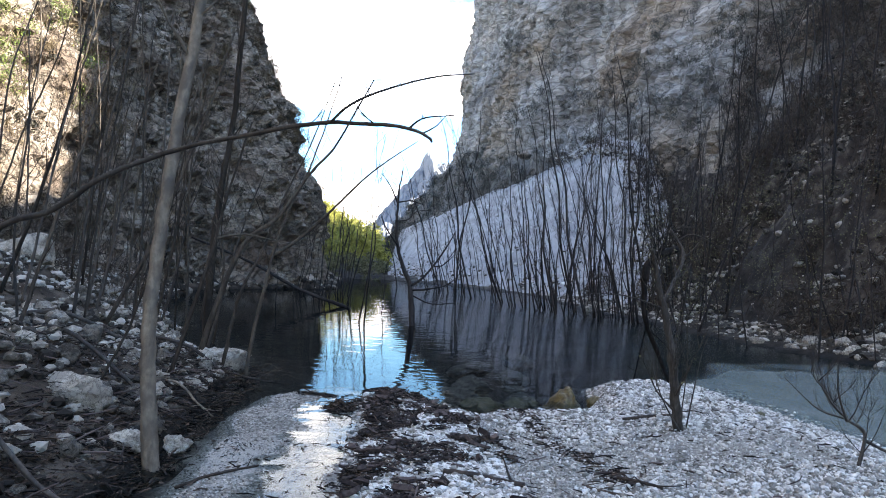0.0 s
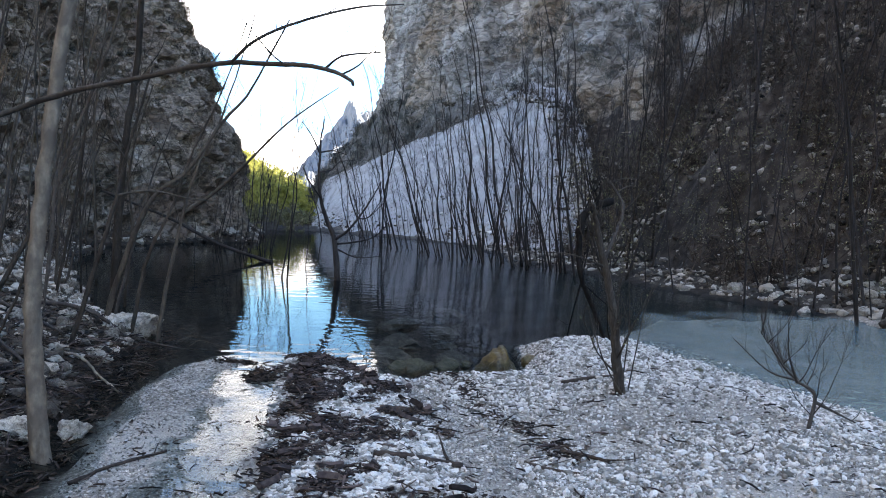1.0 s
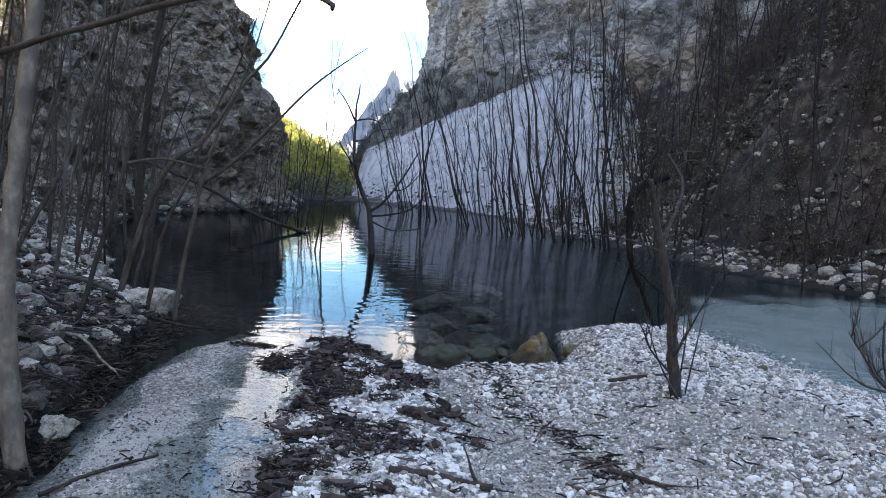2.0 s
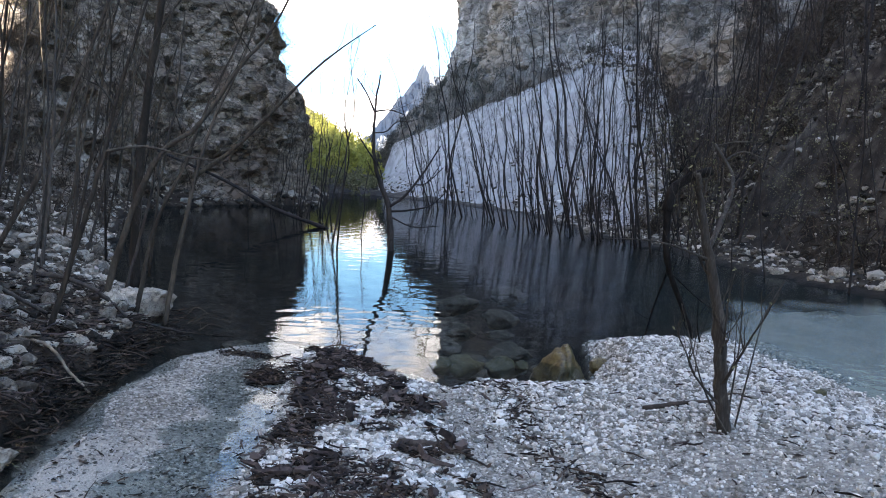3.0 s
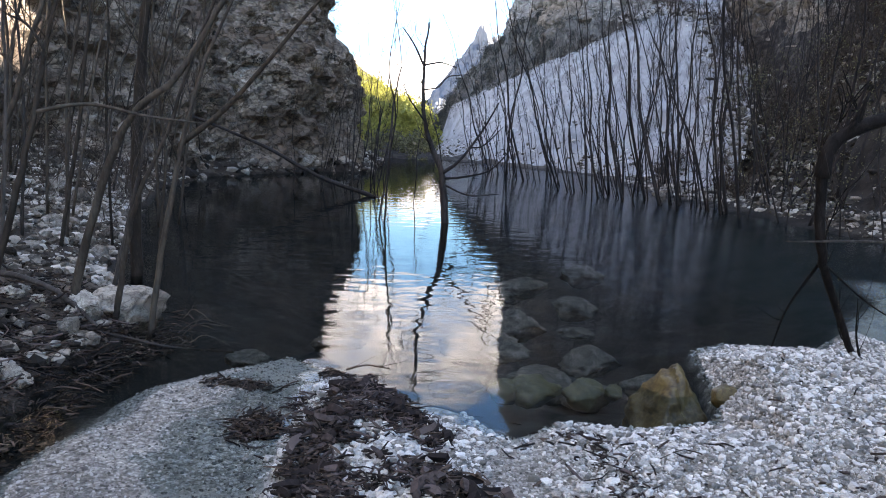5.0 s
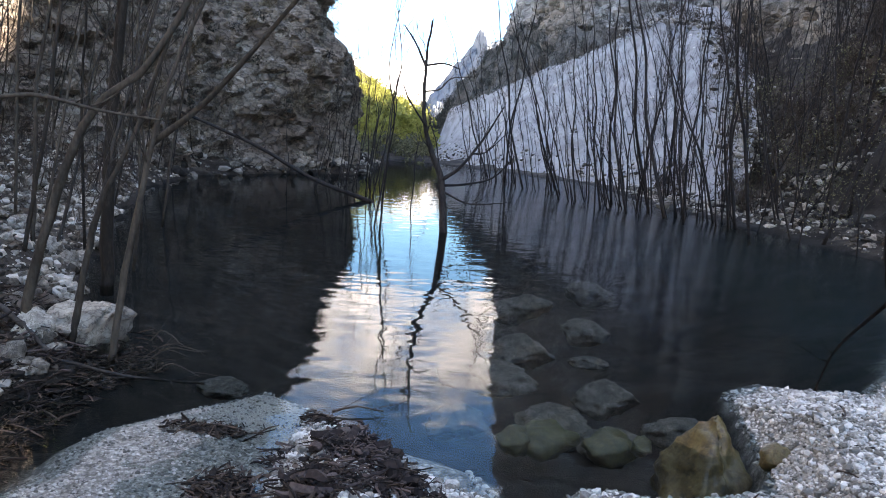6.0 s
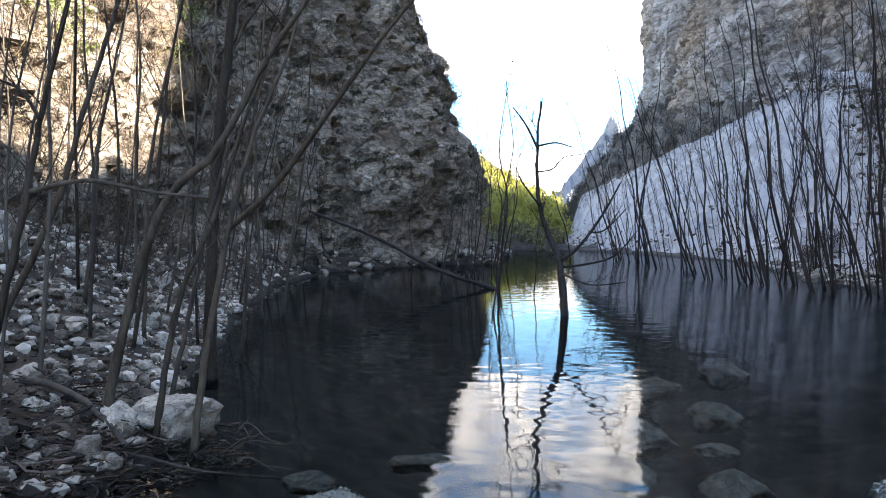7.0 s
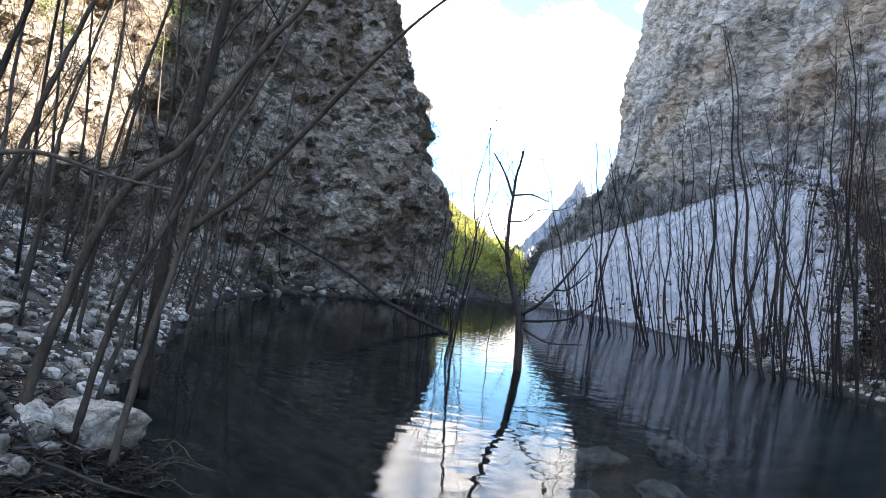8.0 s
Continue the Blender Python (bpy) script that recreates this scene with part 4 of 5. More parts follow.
te = np.stack([np.interp(ti, range(9), toe[:, c]) * (1 - tv) + np.interp(ti, range(9), brow[:, c]) * tv for c in (0, 1, 2)], -1)
te[:, 2] -= 0.5 * np.sin(np.pi * tv)
tagged(scatter("scree_toe_stones", PALE, te, 0.03 + 0.15 * kk.rand(2600) ** 3, 21), "coarser stones at the foot of the scree", "rubble", kind="stuff")

ROCKS = [rock_mesh("rock", 1.15, 300 + i, ROCK, 4, 0.5) for i in range(7)]

DULL = [rock_mesh("rock", 1.15, 350 + i, ROCK_DULL, 3, 0.5) for i in range(5)]


def rock(x, y, size, kind, label, turn=0, up=None, group="boulders", tilt=0, mesh=None):
    ob = new("rock", mesh or ROCKS[kind % 7])
    z = land_z(x, y) + size * 0.22 if up is None else up
    ob.matrix_basis = pose(x, y, z, tilt, tilt * 0.6, turn) @ Matrix.Diagonal((size, size, size, 1))
    return tagged(ob, label, "rock", group)


rock(-1.62, 13.85, 0.36, 0, "large white boulder at the water's edge", 20, 0.12)
rock(-1.98, 13.7, 0.22, 1, "white boulder beside a larger one on the shore", 80, 0.1)
rock(-1.85, 13.3, 0.15, 2, "rounded pale stone at the water's edge", 30, 0.02)
rock(-1.98, 9.5, 0.24, 3, "pointed white boulder on the rubble bank", 10, 0.36, mesh=rock_mesh("rock", 1.15, 347, ROCK, 4, 0.35, 1.35))
rock(-2.3, 9.35, 0.2, 4, "blocky white stone on the rubble bank", 50, 0.24)
rock(-5.4, 17.0, 0.45, 5, "big white block high on the talus", 15, 1.45)
rock(8.3, 33.3, 0.24, 6, "single white rock standing in the lake", 0, 0.08)
rock(-1.12, 9.25, 0.11, 1, "white stone by the tree at the channel", 40, 0.06)
rock(-1.45, 9.1, 0.13, 2, "white stone on the rubble bank", 0, 0.12)
rock(-1.7, 10.6, 0.15, 0, "grey white stone on the rubble bank", 120)
rng = random.Random(7)
for i in range(210):
    y = 6.0 + 20 * rng.random() ** 1.5
    x = float(along(SHORE_LEFT, y)) - rng.uniform(0.05, 3.2) * (0.5 + y / 25)
    rock(x, y, (0.035 + 0.11 * rng.random() ** 2) * (1 + y / 40), i, "pale soiled limestone block lying on the rubble bank" if i % 5 else "clean white limestone block lying on the rubble bank", rng.uniform(0, 360), tilt=rng.uniform(-30, 30), mesh=DULL[i % 5] if i % 5 else None)
for i in range(20):
    y = rng.uniform(17.5, 36)
    x = float(along(SHORE_RIGHT, y)) + abs(rng.gauss(0.4, 1.6))
    rock(x, y, rng.uniform(0.08, 0.22), i, "white rock on the wooded far bank", rng.uniform(0, 360), group="bank rocks", tilt=rng.uniform(-30, 30))

wv, wf = ico(5)
wv = wv.copy()
for nx, ny, nz, d in ((-0.75, -0.3, 0.6, 0.34), (0.85, -0.25, 0.45, 0.42), (-0.1, 0.9, 0.45, 0.4), (0.1, -0.85, 0.5, 0.42), (0.3, 0.1, 0.95, 0.72), (-0.95, 0.2, 0.1, 0.6), (0.6, -0.75, 0.1, 0.6)):
    nv = np.array((nx, ny, nz)) / math.sqrt(nx * nx + ny * ny + nz * nz)
    wv -= np.maximum(wv @ nv - d, 0)[:, None] * nv[None] * 0.96
wv *= (1 + 0.16 * fbm(wv[:, 0] * 3, wv[:, 1] * 3, wv[:, 2] * 3, 6, 0.55, 88) - 0.10 * np.exp(-((wv[:, 0] - 0.08 + 0.1 * wv[:, 2]) / 0.04) ** 2))[:, None]
me = bpy.data.meshes.new("rock")
me.from_pydata(wv.tolist(), [], wf.tolist())
me.polygons.foreach_set("use_smooth", [True] * len(me.polygons))
me.materials.append(ROCK_OCHRE)
ochre = new("rock", me)
ochre.matrix_basis = pose(2.60, 12.26, -0.11, 4, -4, 8) @ Matrix.Diagonal((0.41, 0.38, 0.40, 1))
tagged(ochre, "ochre stained wet boulder half in the water", "rock", "shore rocks")
ochre_small = new("rock", rock_mesh("rock", 1.0, 412, ROCK_OCHRE, 3))
ochre_small.matrix_basis = pose(2.88, 12.02, 0.04, 0, 10, 70) @ Matrix.Diagonal((0.12, 0.12, 0.12, 1))
tagged(ochre_small, "small ochre stone beside the stained boulder", "rock", "shore rocks")
GREEN = [rock_mesh("rock", 1.1, 420 + i, ROCK_GREEN, 3, 0.5, 0.7) for i in range(3)]
SUNK = [rock_mesh("rock", 1.0, 430 + i, ROCK_SUNK, 4, 0.4, 0.42) for i in range(4)]
for x, y, z, r, i in ((2.07, 12.5, -0.12, 0.18, 0), (1.74, 12.7, -0.16, 0.21, 1), (2.26, 12.45, -0.08, 0.09, 2), (1.52, 12.6, -0.14, 0.14, 0)):
    rock(x, y, r, i, "mossy green stone under shallow water", 40 * i, z, "sunken rocks", mesh=GREEN[i])
for x, y, r, i in ((1.95, 13.6, 0.42, 0), (2.45, 14.3, 0.36, 1), (1.55, 14.9, 0.5, 2), (2.25, 13.2, 0.30, 3), (1.9, 15.8, 0.45, 1), (2.75, 16.8, 0.4, 0), (2.5, 15.2, 0.2, 2),
                   (0.15, 14.6, 0.28, 3), (-0.55, 13.9, 0.22, 0), (2.9, 13.5, 0.34, 2), (1.2, 13.5, 0.3, 1), (2.2, 18.3, 0.6, 3), (3.3, 19.5, 0.5, 0)):
    rock(x, y, r, i, "grey silted rock under the water", 70 * i + 20 * x, -0.24 - 0.35 * r, "sunken rocks", mesh=SUNK[i])
stone = rock(4.2, 10.72, 0.07, 3, "dark stone on the pebbles", 0, mesh=rock_mesh("rock", 1.0, 440, ROCK_GREEN, 2))


# ---- driftwood and litter ----
def litter(name, n, place, seed, label, leaf=0.5):
    """Flood litter: crossed twigs and curled leaves."""
    rng = random.Random(seed)
    V, F = [], []
    for _ in range(n):
        x, y, up = place(rng)
        z = land_z(x, y) + up
        a, tilt = rng.uniform(0, 6.283), rng.gauss(0, 0.22)
        d = Vector((math.cos(a) * math.cos(tilt), math.sin(a) * math.cos(tilt), math.sin(tilt)))
        sd = Vector((-math.sin(a), math.cos(a), rng.uniform(-0.4, 0.4)))
        b = len(V)
        if rng.random() < leaf:
            ln, wd, cu = rng.uniform(0.008, 0.045), rng.uniform(0.004, 0.018), rng.uniform(0.002, 0.012)
            p = Vector((x, y, z))
            for k, (s1, s2, lift) in enumerate(((-1, 0, cu), (-0.2, -1, 0), (-0.2, 1, 0), (0.4, -0.9, 0.002), (0.4, 0.9, 0.002), (1.1, 0, cu))):
                V.append(tuple(p + d * s1 * ln + sd * s2 * wd + Vector((0, 0, lift))))
            F += [(b, b + 1, b + 2), (b + 1, b + 3, b + 4, b + 2), (b + 3, b + 5, b + 4)]
        else:
            ln, r = rng.uniform(0.010, 0.03) + 0.09 * rng.random() ** 4, rng.uniform(0.0015, 0.008)
            up2 = d.cross(sd)
            p = Vector((x, y, z + 0.004))
            for t, w in ((-1, 0.8), (0.1, 1), (1, 0.5)):
                c0 = p + d * ln * t + up2 * (0.1 * ln * (1 - t * t))
                for ang in (0.3, 2.4, 4.5):
                    V.append(tuple(c0 + (sd * math.cos(ang) + up2 * math.sin(ang)) * r * w))
            for ring in (0, 3):
                for s in range(3):
                    F.append((b + ring + s, b + ring + (s + 1) % 3, b + ring + 3 + (s + 1) % 3, b + ring + 3 + s))
            F += [(b + 2, b + 1, b), (b + 6, b + 7, b + 8)]
    me = bpy.data.meshes.new(name)
    me.from_pydata(V, [], F)
    me.materials.append(LITTER)
    return tagged(new(name, me), label, "litter", kind="stuff")


def heap_cover(x, y):
    """How thickly flood wood covers the ridge: whole at its tip, broken into clumps further back."""
    clump = 1.7 * noise.fractal((x * 2.0 + 3.0, y * 2.4, 15.0), 0.6, 2.0, 3)
    return clump + float(along([(6, -0.1), (9.6, 0.0), (10.6, 0.35), (11.4, 0.9)], y)) - 0.32 * (x - 0.70)


def on_ridge(rng):
    while True:
        y = rng.uniform(5.8, 12.15)
        mid = float(along([(4, 0.9), (8, 0.8), (10, 0.80), (12, 0.61)], y)) + 0.16 * noise.fractal((y * 1.3, 2.0, 9.0), 0.6, 2.0, 3) * (1 if y < 11.5 else 0.3)
        half = float(along([(4, 0.85), (9, 0.6), (11, 0.4), (12.2, 0.06)], y))
        x = mid + rng.uniform(-1, 1) * half
        patch = 1.4 * noise.fractal((x * 2.2, y * 2.2, 5.0), 0.6, 2.0, 3)
        bias = 0.2 - 0.45 * (x - mid) / max(half, 0.05) * (1 if y < 11 else 0.3)
        if patch + bias > rng.uniform(-0.35, 0.55) and heap_cover(x, y) > rng.uniform(-0.2, 0.25):
            return x, y, abs(rng.gauss(0, 0.028))


hr = random.Random(91)
rp = [(hr.uniform(0.05, 1.28), hr.uniform(5.8, 11.7)) for _ in range(15000)]
rp = [p for p in rp if heap_cover(*p) < hr.uniform(-0.1, 0.45) and p[0] > 0.22 + hr.gauss(0.0, 0.06)][:7500]
rp = np.array([(px, py, land_z(px, py) + hr.uniform(0.004, 0.02)) for px, py in rp])
tagged(scatter("ridge_pebbles", STONE, rp, 0.009 + 0.026 * np.random.RandomState(92).rand(len(rp)) ** 2, 93), "white pebbles caught in the dark flood litter", "gravel", kind="stuff")
litter("flood_litter", 5600, on_ridge, 21, "heap of dark wet leaves and twigs along the gravel ridge")
def on_clump(rng):
    return 0.05 + rng.gauss(0, 0.06), 11.35 + rng.gauss(0, 0.06), abs(rng.gauss(0, 0.035))


def twigs(name, n, place, seed, label, long=0.16, r=(0.003, 0.008)):
    """Heaped bent sticks, each a crooked four-sided tube."""
    rng = random.Random(seed)
    V, F = [], []
    for _ in range(n):
        x, y, up = place(rng)
        z = land_z(x, y) + up
        a, tilt = rng.uniform(0, 6.283), rng.gauss(0, 0.2)
        d = Vector((math.cos(a) * math.cos(tilt), math.sin(a) * math.cos(tilt), math.sin(tilt)))
        sd = Vector((-math.sin(a), math.cos(a), 0))
        up2 = d.cross(sd)
        ln, rad, bend = long * (0.2 + 0.8 * rng.random() ** 2), rng.uniform(*r), rng.gauss(0, 0.16)
        b = len(V)
        for t, w in ((-1, 0.9), (-0.3, 1.0), (0.35, 0.85), (1, 0.45)):
            c0 = Vector((x, y, z + rad)) + d * (0.5 * ln * t) + sd * (bend * ln * (1 - t * t)) + up2 * rng.gauss(0, 0.004)
            for ang in (0.3, 1.9, 3.4, 5.0):
                V.append(tuple(c0 + (sd * math.cos(ang) + up2 * math.sin(ang)) * rad * w))
        for ring in (0, 4, 8):
            for k in range(4):
                F.append((b + ring + k, b + ring + (k + 1) % 4, b + ring + 4 + (k + 1) % 4, b + ring + 4 + k))
        F += [(b + 3, b + 2, b + 1, b), (b + 12, b + 13, b + 14, b + 15)]
    me = bpy.data.meshes.new(name)
    me.from_pydata(V, [], F)
    me.materials.append(STICKS)
    return tagged(new(name, me), label, "litter", kind="stuff")


def on_heap(rng):
    """The thick western half of the ridge, closing round its tip."""
    while True:
        y = 6.2 + 6.05 * rng.random() ** 0.9
        mid = float(along([(4, 0.58), (8, 0.58), (10, 0.70), (11.3, 0.72), (12.2, 0.6)], y))
        half = float(along([(4, 0.5), (9, 0.42), (11.3, 0.29), (12.25, 0.05)], y))
        u = rng.gauss(0, 0.55)
        if heap_cover(mid + u * half, y) > rng.uniform(-0.15, 0.15):
            return mid + u * half, y, abs(rng.gauss(0.02, 0.035)) * math.exp(-u * u)


twigs("stick_heap", 3000, on_heap, 121, "tangled heap of brown flood sticks on the gravel ridge")
twigs("bark_chunks", 150, on_ridge, 128, "thick dark stubs of rotten wood in the flood heap", 0.26, (0.016, 0.032))
twigs("bark_chips", 380, on_ridge, 122, "dark bark chips and stubs among the pebbles", 0.13, (0.007, 0.016))
twigs("stick_clump", 130, lambda r: (lambda u, v: (0.05 + u, 11.35 + v, 0.10 * math.exp(-(u * u + v * v) / 0.012) * r.random()))(r.gauss(0, 0.08), r.gauss(0, 0.08)), 123, "round clump of brown sticks stranded in the shallows", 0.2)
twigs("stick_clump", 40, lambda r: (0.2 + r.gauss(0, 0.05), 11.72 + r.gauss(0, 0.1), abs(r.gauss(0, 0.015))), 124, "small tangle of wet sticks in the shallows", 0.16)
twigs("scattered_sticks", 150, lambda r: (r.uniform(1.3, 4.4), r.uniform(6.0, 12.0), 0.012), 125, "short dark sticks strewn over the pebbles", 0.2, (0.003, 0.007))
def in_rut(rng):
    t = rng.random()
    return 1.75 + 0.25 * t + 0.06 * math.sin(9 * t) + rng.gauss(0, 0.06), 11.2 - 3.2 * t, 0.01


twigs("rut_sticks", 85, in_rut, 127, "line of dark sticks caught in a shallow rut", 0.15, (0.004, 0.010))
twigs("bank_sticks", 900, lambda r: (-1.2 - abs(r.gauss(0, 0.8)), r.uniform(5.5, 14.5), abs(r.gauss(0, 0.04))), 126, "dead sticks over the rubble bank", 0.45, (0.003, 0.009))
litter("litter_clump", 900, on_clump, 22, "small clump of wet leaves stranded in the shallows")
litter("litter_patch", 260, lambda r: (-0.22 + r.gauss(0, 0.12), 12.15 + r.gauss(0, 0.05), abs(r.gauss(0, 0.012))), 23, "strip of wet leaves lying in the shallows")
litter("litter_patch", 160, lambda r: (0.36 + r.gauss(0, 0.05), 12.35 + r.gauss(0, 0.05), abs(r.gauss(0, 0.02))), 24, "few wet leaves at the tip of the gravel")
litter("bank_litter", 8500, lambda r: (-1.15 - abs(r.gauss(0, 0.75)), r.uniform(5.5, 14.5), abs(r.gauss(0, 0.03))), 25, "dead leaves and twigs over the rubble bank", 0.35)
litter("rut_litter", 420, lambda r: ((lambda t: (1.75 + 0.25 * t + 0.06 * math.sin(9 * t) + r.gauss(0, 0.075), 11.2 - 3.2 * t, 0.006))(r.random())), 26, "thin line of twigs along the gravel", 0.4)
litter("bar_litter", 420, lambda r: (r.uniform(1.2, 4.4), r.uniform(6.5, 12.5), 0.008), 27, "scattered dead twigs over the pebbles", 0.45)
litter("shallows_litter", 260, lambda r: (r.uniform(-0.95, 0.2), r.uniform(5.5, 9.8), 0.008), 28, "small dark twigs in the shallow film of water", 0.5)


def in_channel(rng):
    while True:
        x, y = rng.uniform(-1.8, -0.98), rng.uniform(8.0, 14.3)
        g = land_z(x, y)
        if -0.35 < g < 0.06:
            return x, y, max(0.004, 0.012 - g) + 0.01 * rng.random()


litter("shore_debris", 600, in_channel, 29, "drowned twigs and leaves matted along the water's edge", 0.2)


def stick(points, r0, r1, label, mat=DRIFT, seed=0, twigs=2, name="driftwood"):
    rng = random.Random(seed)
    bm = bmesh.new()
    line = spline(points, 5 * len(points))
    line[:, :2] += 0.006 * np.array([[rng.uniform(-1, 1), rng.uniform(-1, 1)] for _ in line])
    tube(bm, [tuple(p) for p in line], r0, r1, 6, 0.15, rng)
    for _ in range(twigs):
        i = rng.randint(1, len(line) - 2)
        d = Vector(line[i + 1] - line[i]).normalized() + Vector((rng.uniform(-1, 1), rng.uniform(-1, 1), rng.uniform(0, 0.5)))
        tube(bm, wander(line[i], d, rng.uniform(0.1, 0.3), 3, rng, 0.2), r1 * 0.7, r1 * 0.2, 4)
    return tagged(link(name, bm, mat), label, "driftwood", "driftwood")


def ground_stick(x0, y0, x1, y1, r, label, seed, lift=0.0, mat=DRIFT):
    pts = []
    for t in (0, 0.33, 0.67, 1):
        x, y = x0 + (x1 - x0) * t, y0 + (y1 - y0) * t
        pts.append((x, y, max(land_z(x, y), -0.05) + r * 0.8 + lift * math.sin(3.14 * t)))
    return stick(pts, r, r * 0.6, label, mat, seed)


ground_stick(2.6, 10.0, 3.06, 10.05, 0.02, "dark stick lying on the white pebbles", 1)
ground_stick(4.2, 10.45, 4.42, 10.4, 0.013, "short dark stick on the pebbles", 2)
ground_stick(1.0, 9.3, 1.3, 9.42, 0.035, "thick dark driftwood on the litter ridge", 3)
ground_stick(0.85, 8.2, 1.35, 8.0, 0.025, "broken branch across the litter", 4)
ground_stick(1.75, 8.1, 2.0, 7.8, 0.012, "thin stick on the gravel", 5)
ground_stick(2.05, 8.3, 2.25, 8.0, 0.016, "short dark stick on the gravel", 6)
ground_stick(0.7, 7.1, 1.3, 6.9, 0.02, "dark branch lying in the litter", 7)
ground_stick(-0.9, 8.3, -0.45, 8.9, 0.014, "dark stick lying in the shallow water", 8)
ground_stick(1.9, 7.2, 2.5, 7.0, 0.018, "dark stick on the gravel", 9)
ground_stick(-2.6, 13.6, -1.5, 13.1, 0.028, "bleached branch resting on the shore", 10, 0.08, BARK)
ground_stick(-1.85, 12.9, -0.5, 13.1, 0.014, "thin dead branch lying at the waterline", 11, 0.05, BARK)
ground_stick(-2.6, 8.3, -1.0, 7.4, 0.022, "long bent branch on the rubble bank", 12, 0.08, BARK)
ground_stick(-3.0, 11.2, -1.5, 10.2, 0.026, "fallen branch on the rubble bank", 13, 0.12, BARK)
ground_stick(-3.4, 11.5, -2.0, 12.4, 0.03, "fallen branch on the stones", 14, 0.1, BARK)
ground_stick(-1.75, 11.4, -1.15, 10.9, 0.015, "forked pale twig over the channel", 15, 0.12, BARK_PALE)
stick([(0.42, 12.5, 0.02), (0.55, 12.55, 0.04), (0.72, 12.55, 0.02)], 0.008, 0.004, "twig floating beside the leaf heap", seed=16)

dw = random.Random(55)
for k in range(6):
    bx, by = -1.2 + 0.55 * dw.random(), 13.15 + 0.9 * dw.random()
    ang, ln = dw.uniform(-0.9, 0.9), dw.uniform(0.25, 0.45)
    stick([(bx, by, 0.0), (bx + 0.4 * ln * math.cos(ang), by + 0.4 * ln * math.sin(ang), 0.3 * ln * dw.uniform(0.3, 1.0)), (bx + ln * math.cos(ang), by + ln * math.sin(ang), 0.12 * ln * dw.random())],
          0.005, 0.002, "thin grey twig standing in the shallows", BARK_GREY, 500 + k, 5)

# ---- trees on the left bank ----
LS = "slender bare grey brown tree stem on the rubble bank"
tree("tree", [(-1.15, 8.72, -0.1), (-1.22, 8.75, 0.5), (-1.25, 8.8, 1.1), (-1.21, 8.85, 1.8), (-1.13, 8.9, 2.6), (-1.03, 8.95, 3.5), (-0.9, 9.0, 4.8)], 0.075, 0.04,
     "smooth pale grey trunk beside the channel", BARK_PALE, 31, branches=5, first=0.75, blen=1.6)
tree("tree", [(-3.1, 9.2, 0.55), (-2.75, 9.05, 1.2), (-2.36, 8.9, 1.65), (-1.95, 8.75, 1.79), (-1.52, 8.5, 2.03), (-0.98, 8.25, 2.21), (-0.42, 7.6, 2.245), (0.0, 7.0, 2.235), (0.264, 6.5, 2.166),
              (0.443, 6.1, 2.093), (0.525, 5.75, 1.994)], 0.042, 0.008, "thin tree arching low over the gravel bar", BARK, 32, branches=3, first=0.6, blen=0.4, twigs=2,
     extra=[([(0.08, 6.8, 2.21), (0.17, 6.7, 2.28), (0.32, 6.65, 2.35), (0.56, 6.6, 2.42), (0.76, 6.6, 2.45)], 0.008, 0.003), ([(0.44, 6.1, 2.09), (0.5, 6.05, 2.13), (0.62, 6.0, 2.14)], 0.005, 0.002)])
tree("tree", [(-1.88, 13.4, 0.02), (-1.66, 13.3, 0.79), (-1.32, 13.2, 1.65), (-0.89, 13.1, 2.02), (-0.51, 13.0, 2.58), (-0.23, 12.9, 2.9), (0.2, 12.7, 3.7)], 0.06, 0.014,
     "crooked grey trunk leaning over the water", BARK_GREY, 33, branches=6, first=0.45, blen=1.1, group="shore trees")
tree("tree", [(-1.58, 13.57, 0.02), (-1.46, 13.57, 0.68), (-1.37, 13.57, 1.07), (-1.12, 13.57, 1.62), (-0.87, 13.57, 2.35), (-0.6, 13.5, 2.9), (-0.3, 13.4, 3.8)], 0.042, 0.009, LS, BARK_GREY, 34,
     branches=5, blen=0.9, group="shore trees")
tree("tree", [(-1.27, 13.5, -0.1), (-1.15, 13.5, 0.73), (-0.97, 13.5, 1.58), (-0.84, 13.5, 2.07), (-0.53, 13.5, 2.81), (-0.2, 13.4, 3.9)], 0.044, 0.009,
     "forked grey stem rising from the water's edge", BARK_GREY, 35, branches=5, blen=0.9, group="shore trees",
     extra=[([(-1.03, 13.55, 1.5), (-0.63, 13.35, 1.78), (-0.25, 13.1, 2.13), (0.13, 12.85, 2.51), (0.43, 12.6, 2.74), (0.75, 12.4, 2.95)], 0.026, 0.004)])
tree("tree", [(-2.27, 16.08, -0.1), (-2.26, 16.08, 0.87), (-2.23, 16.08, 1.66), (-2.13, 16.08, 2.79), (-2.0, 16.08, 3.9), (-1.9, 16, 6.0)], 0.11, 0.06, "thicker grey trunk at the waterline", BARK_GREY, 36,
     branches=7, first=0.5, blen=1.4, group="shore trees")
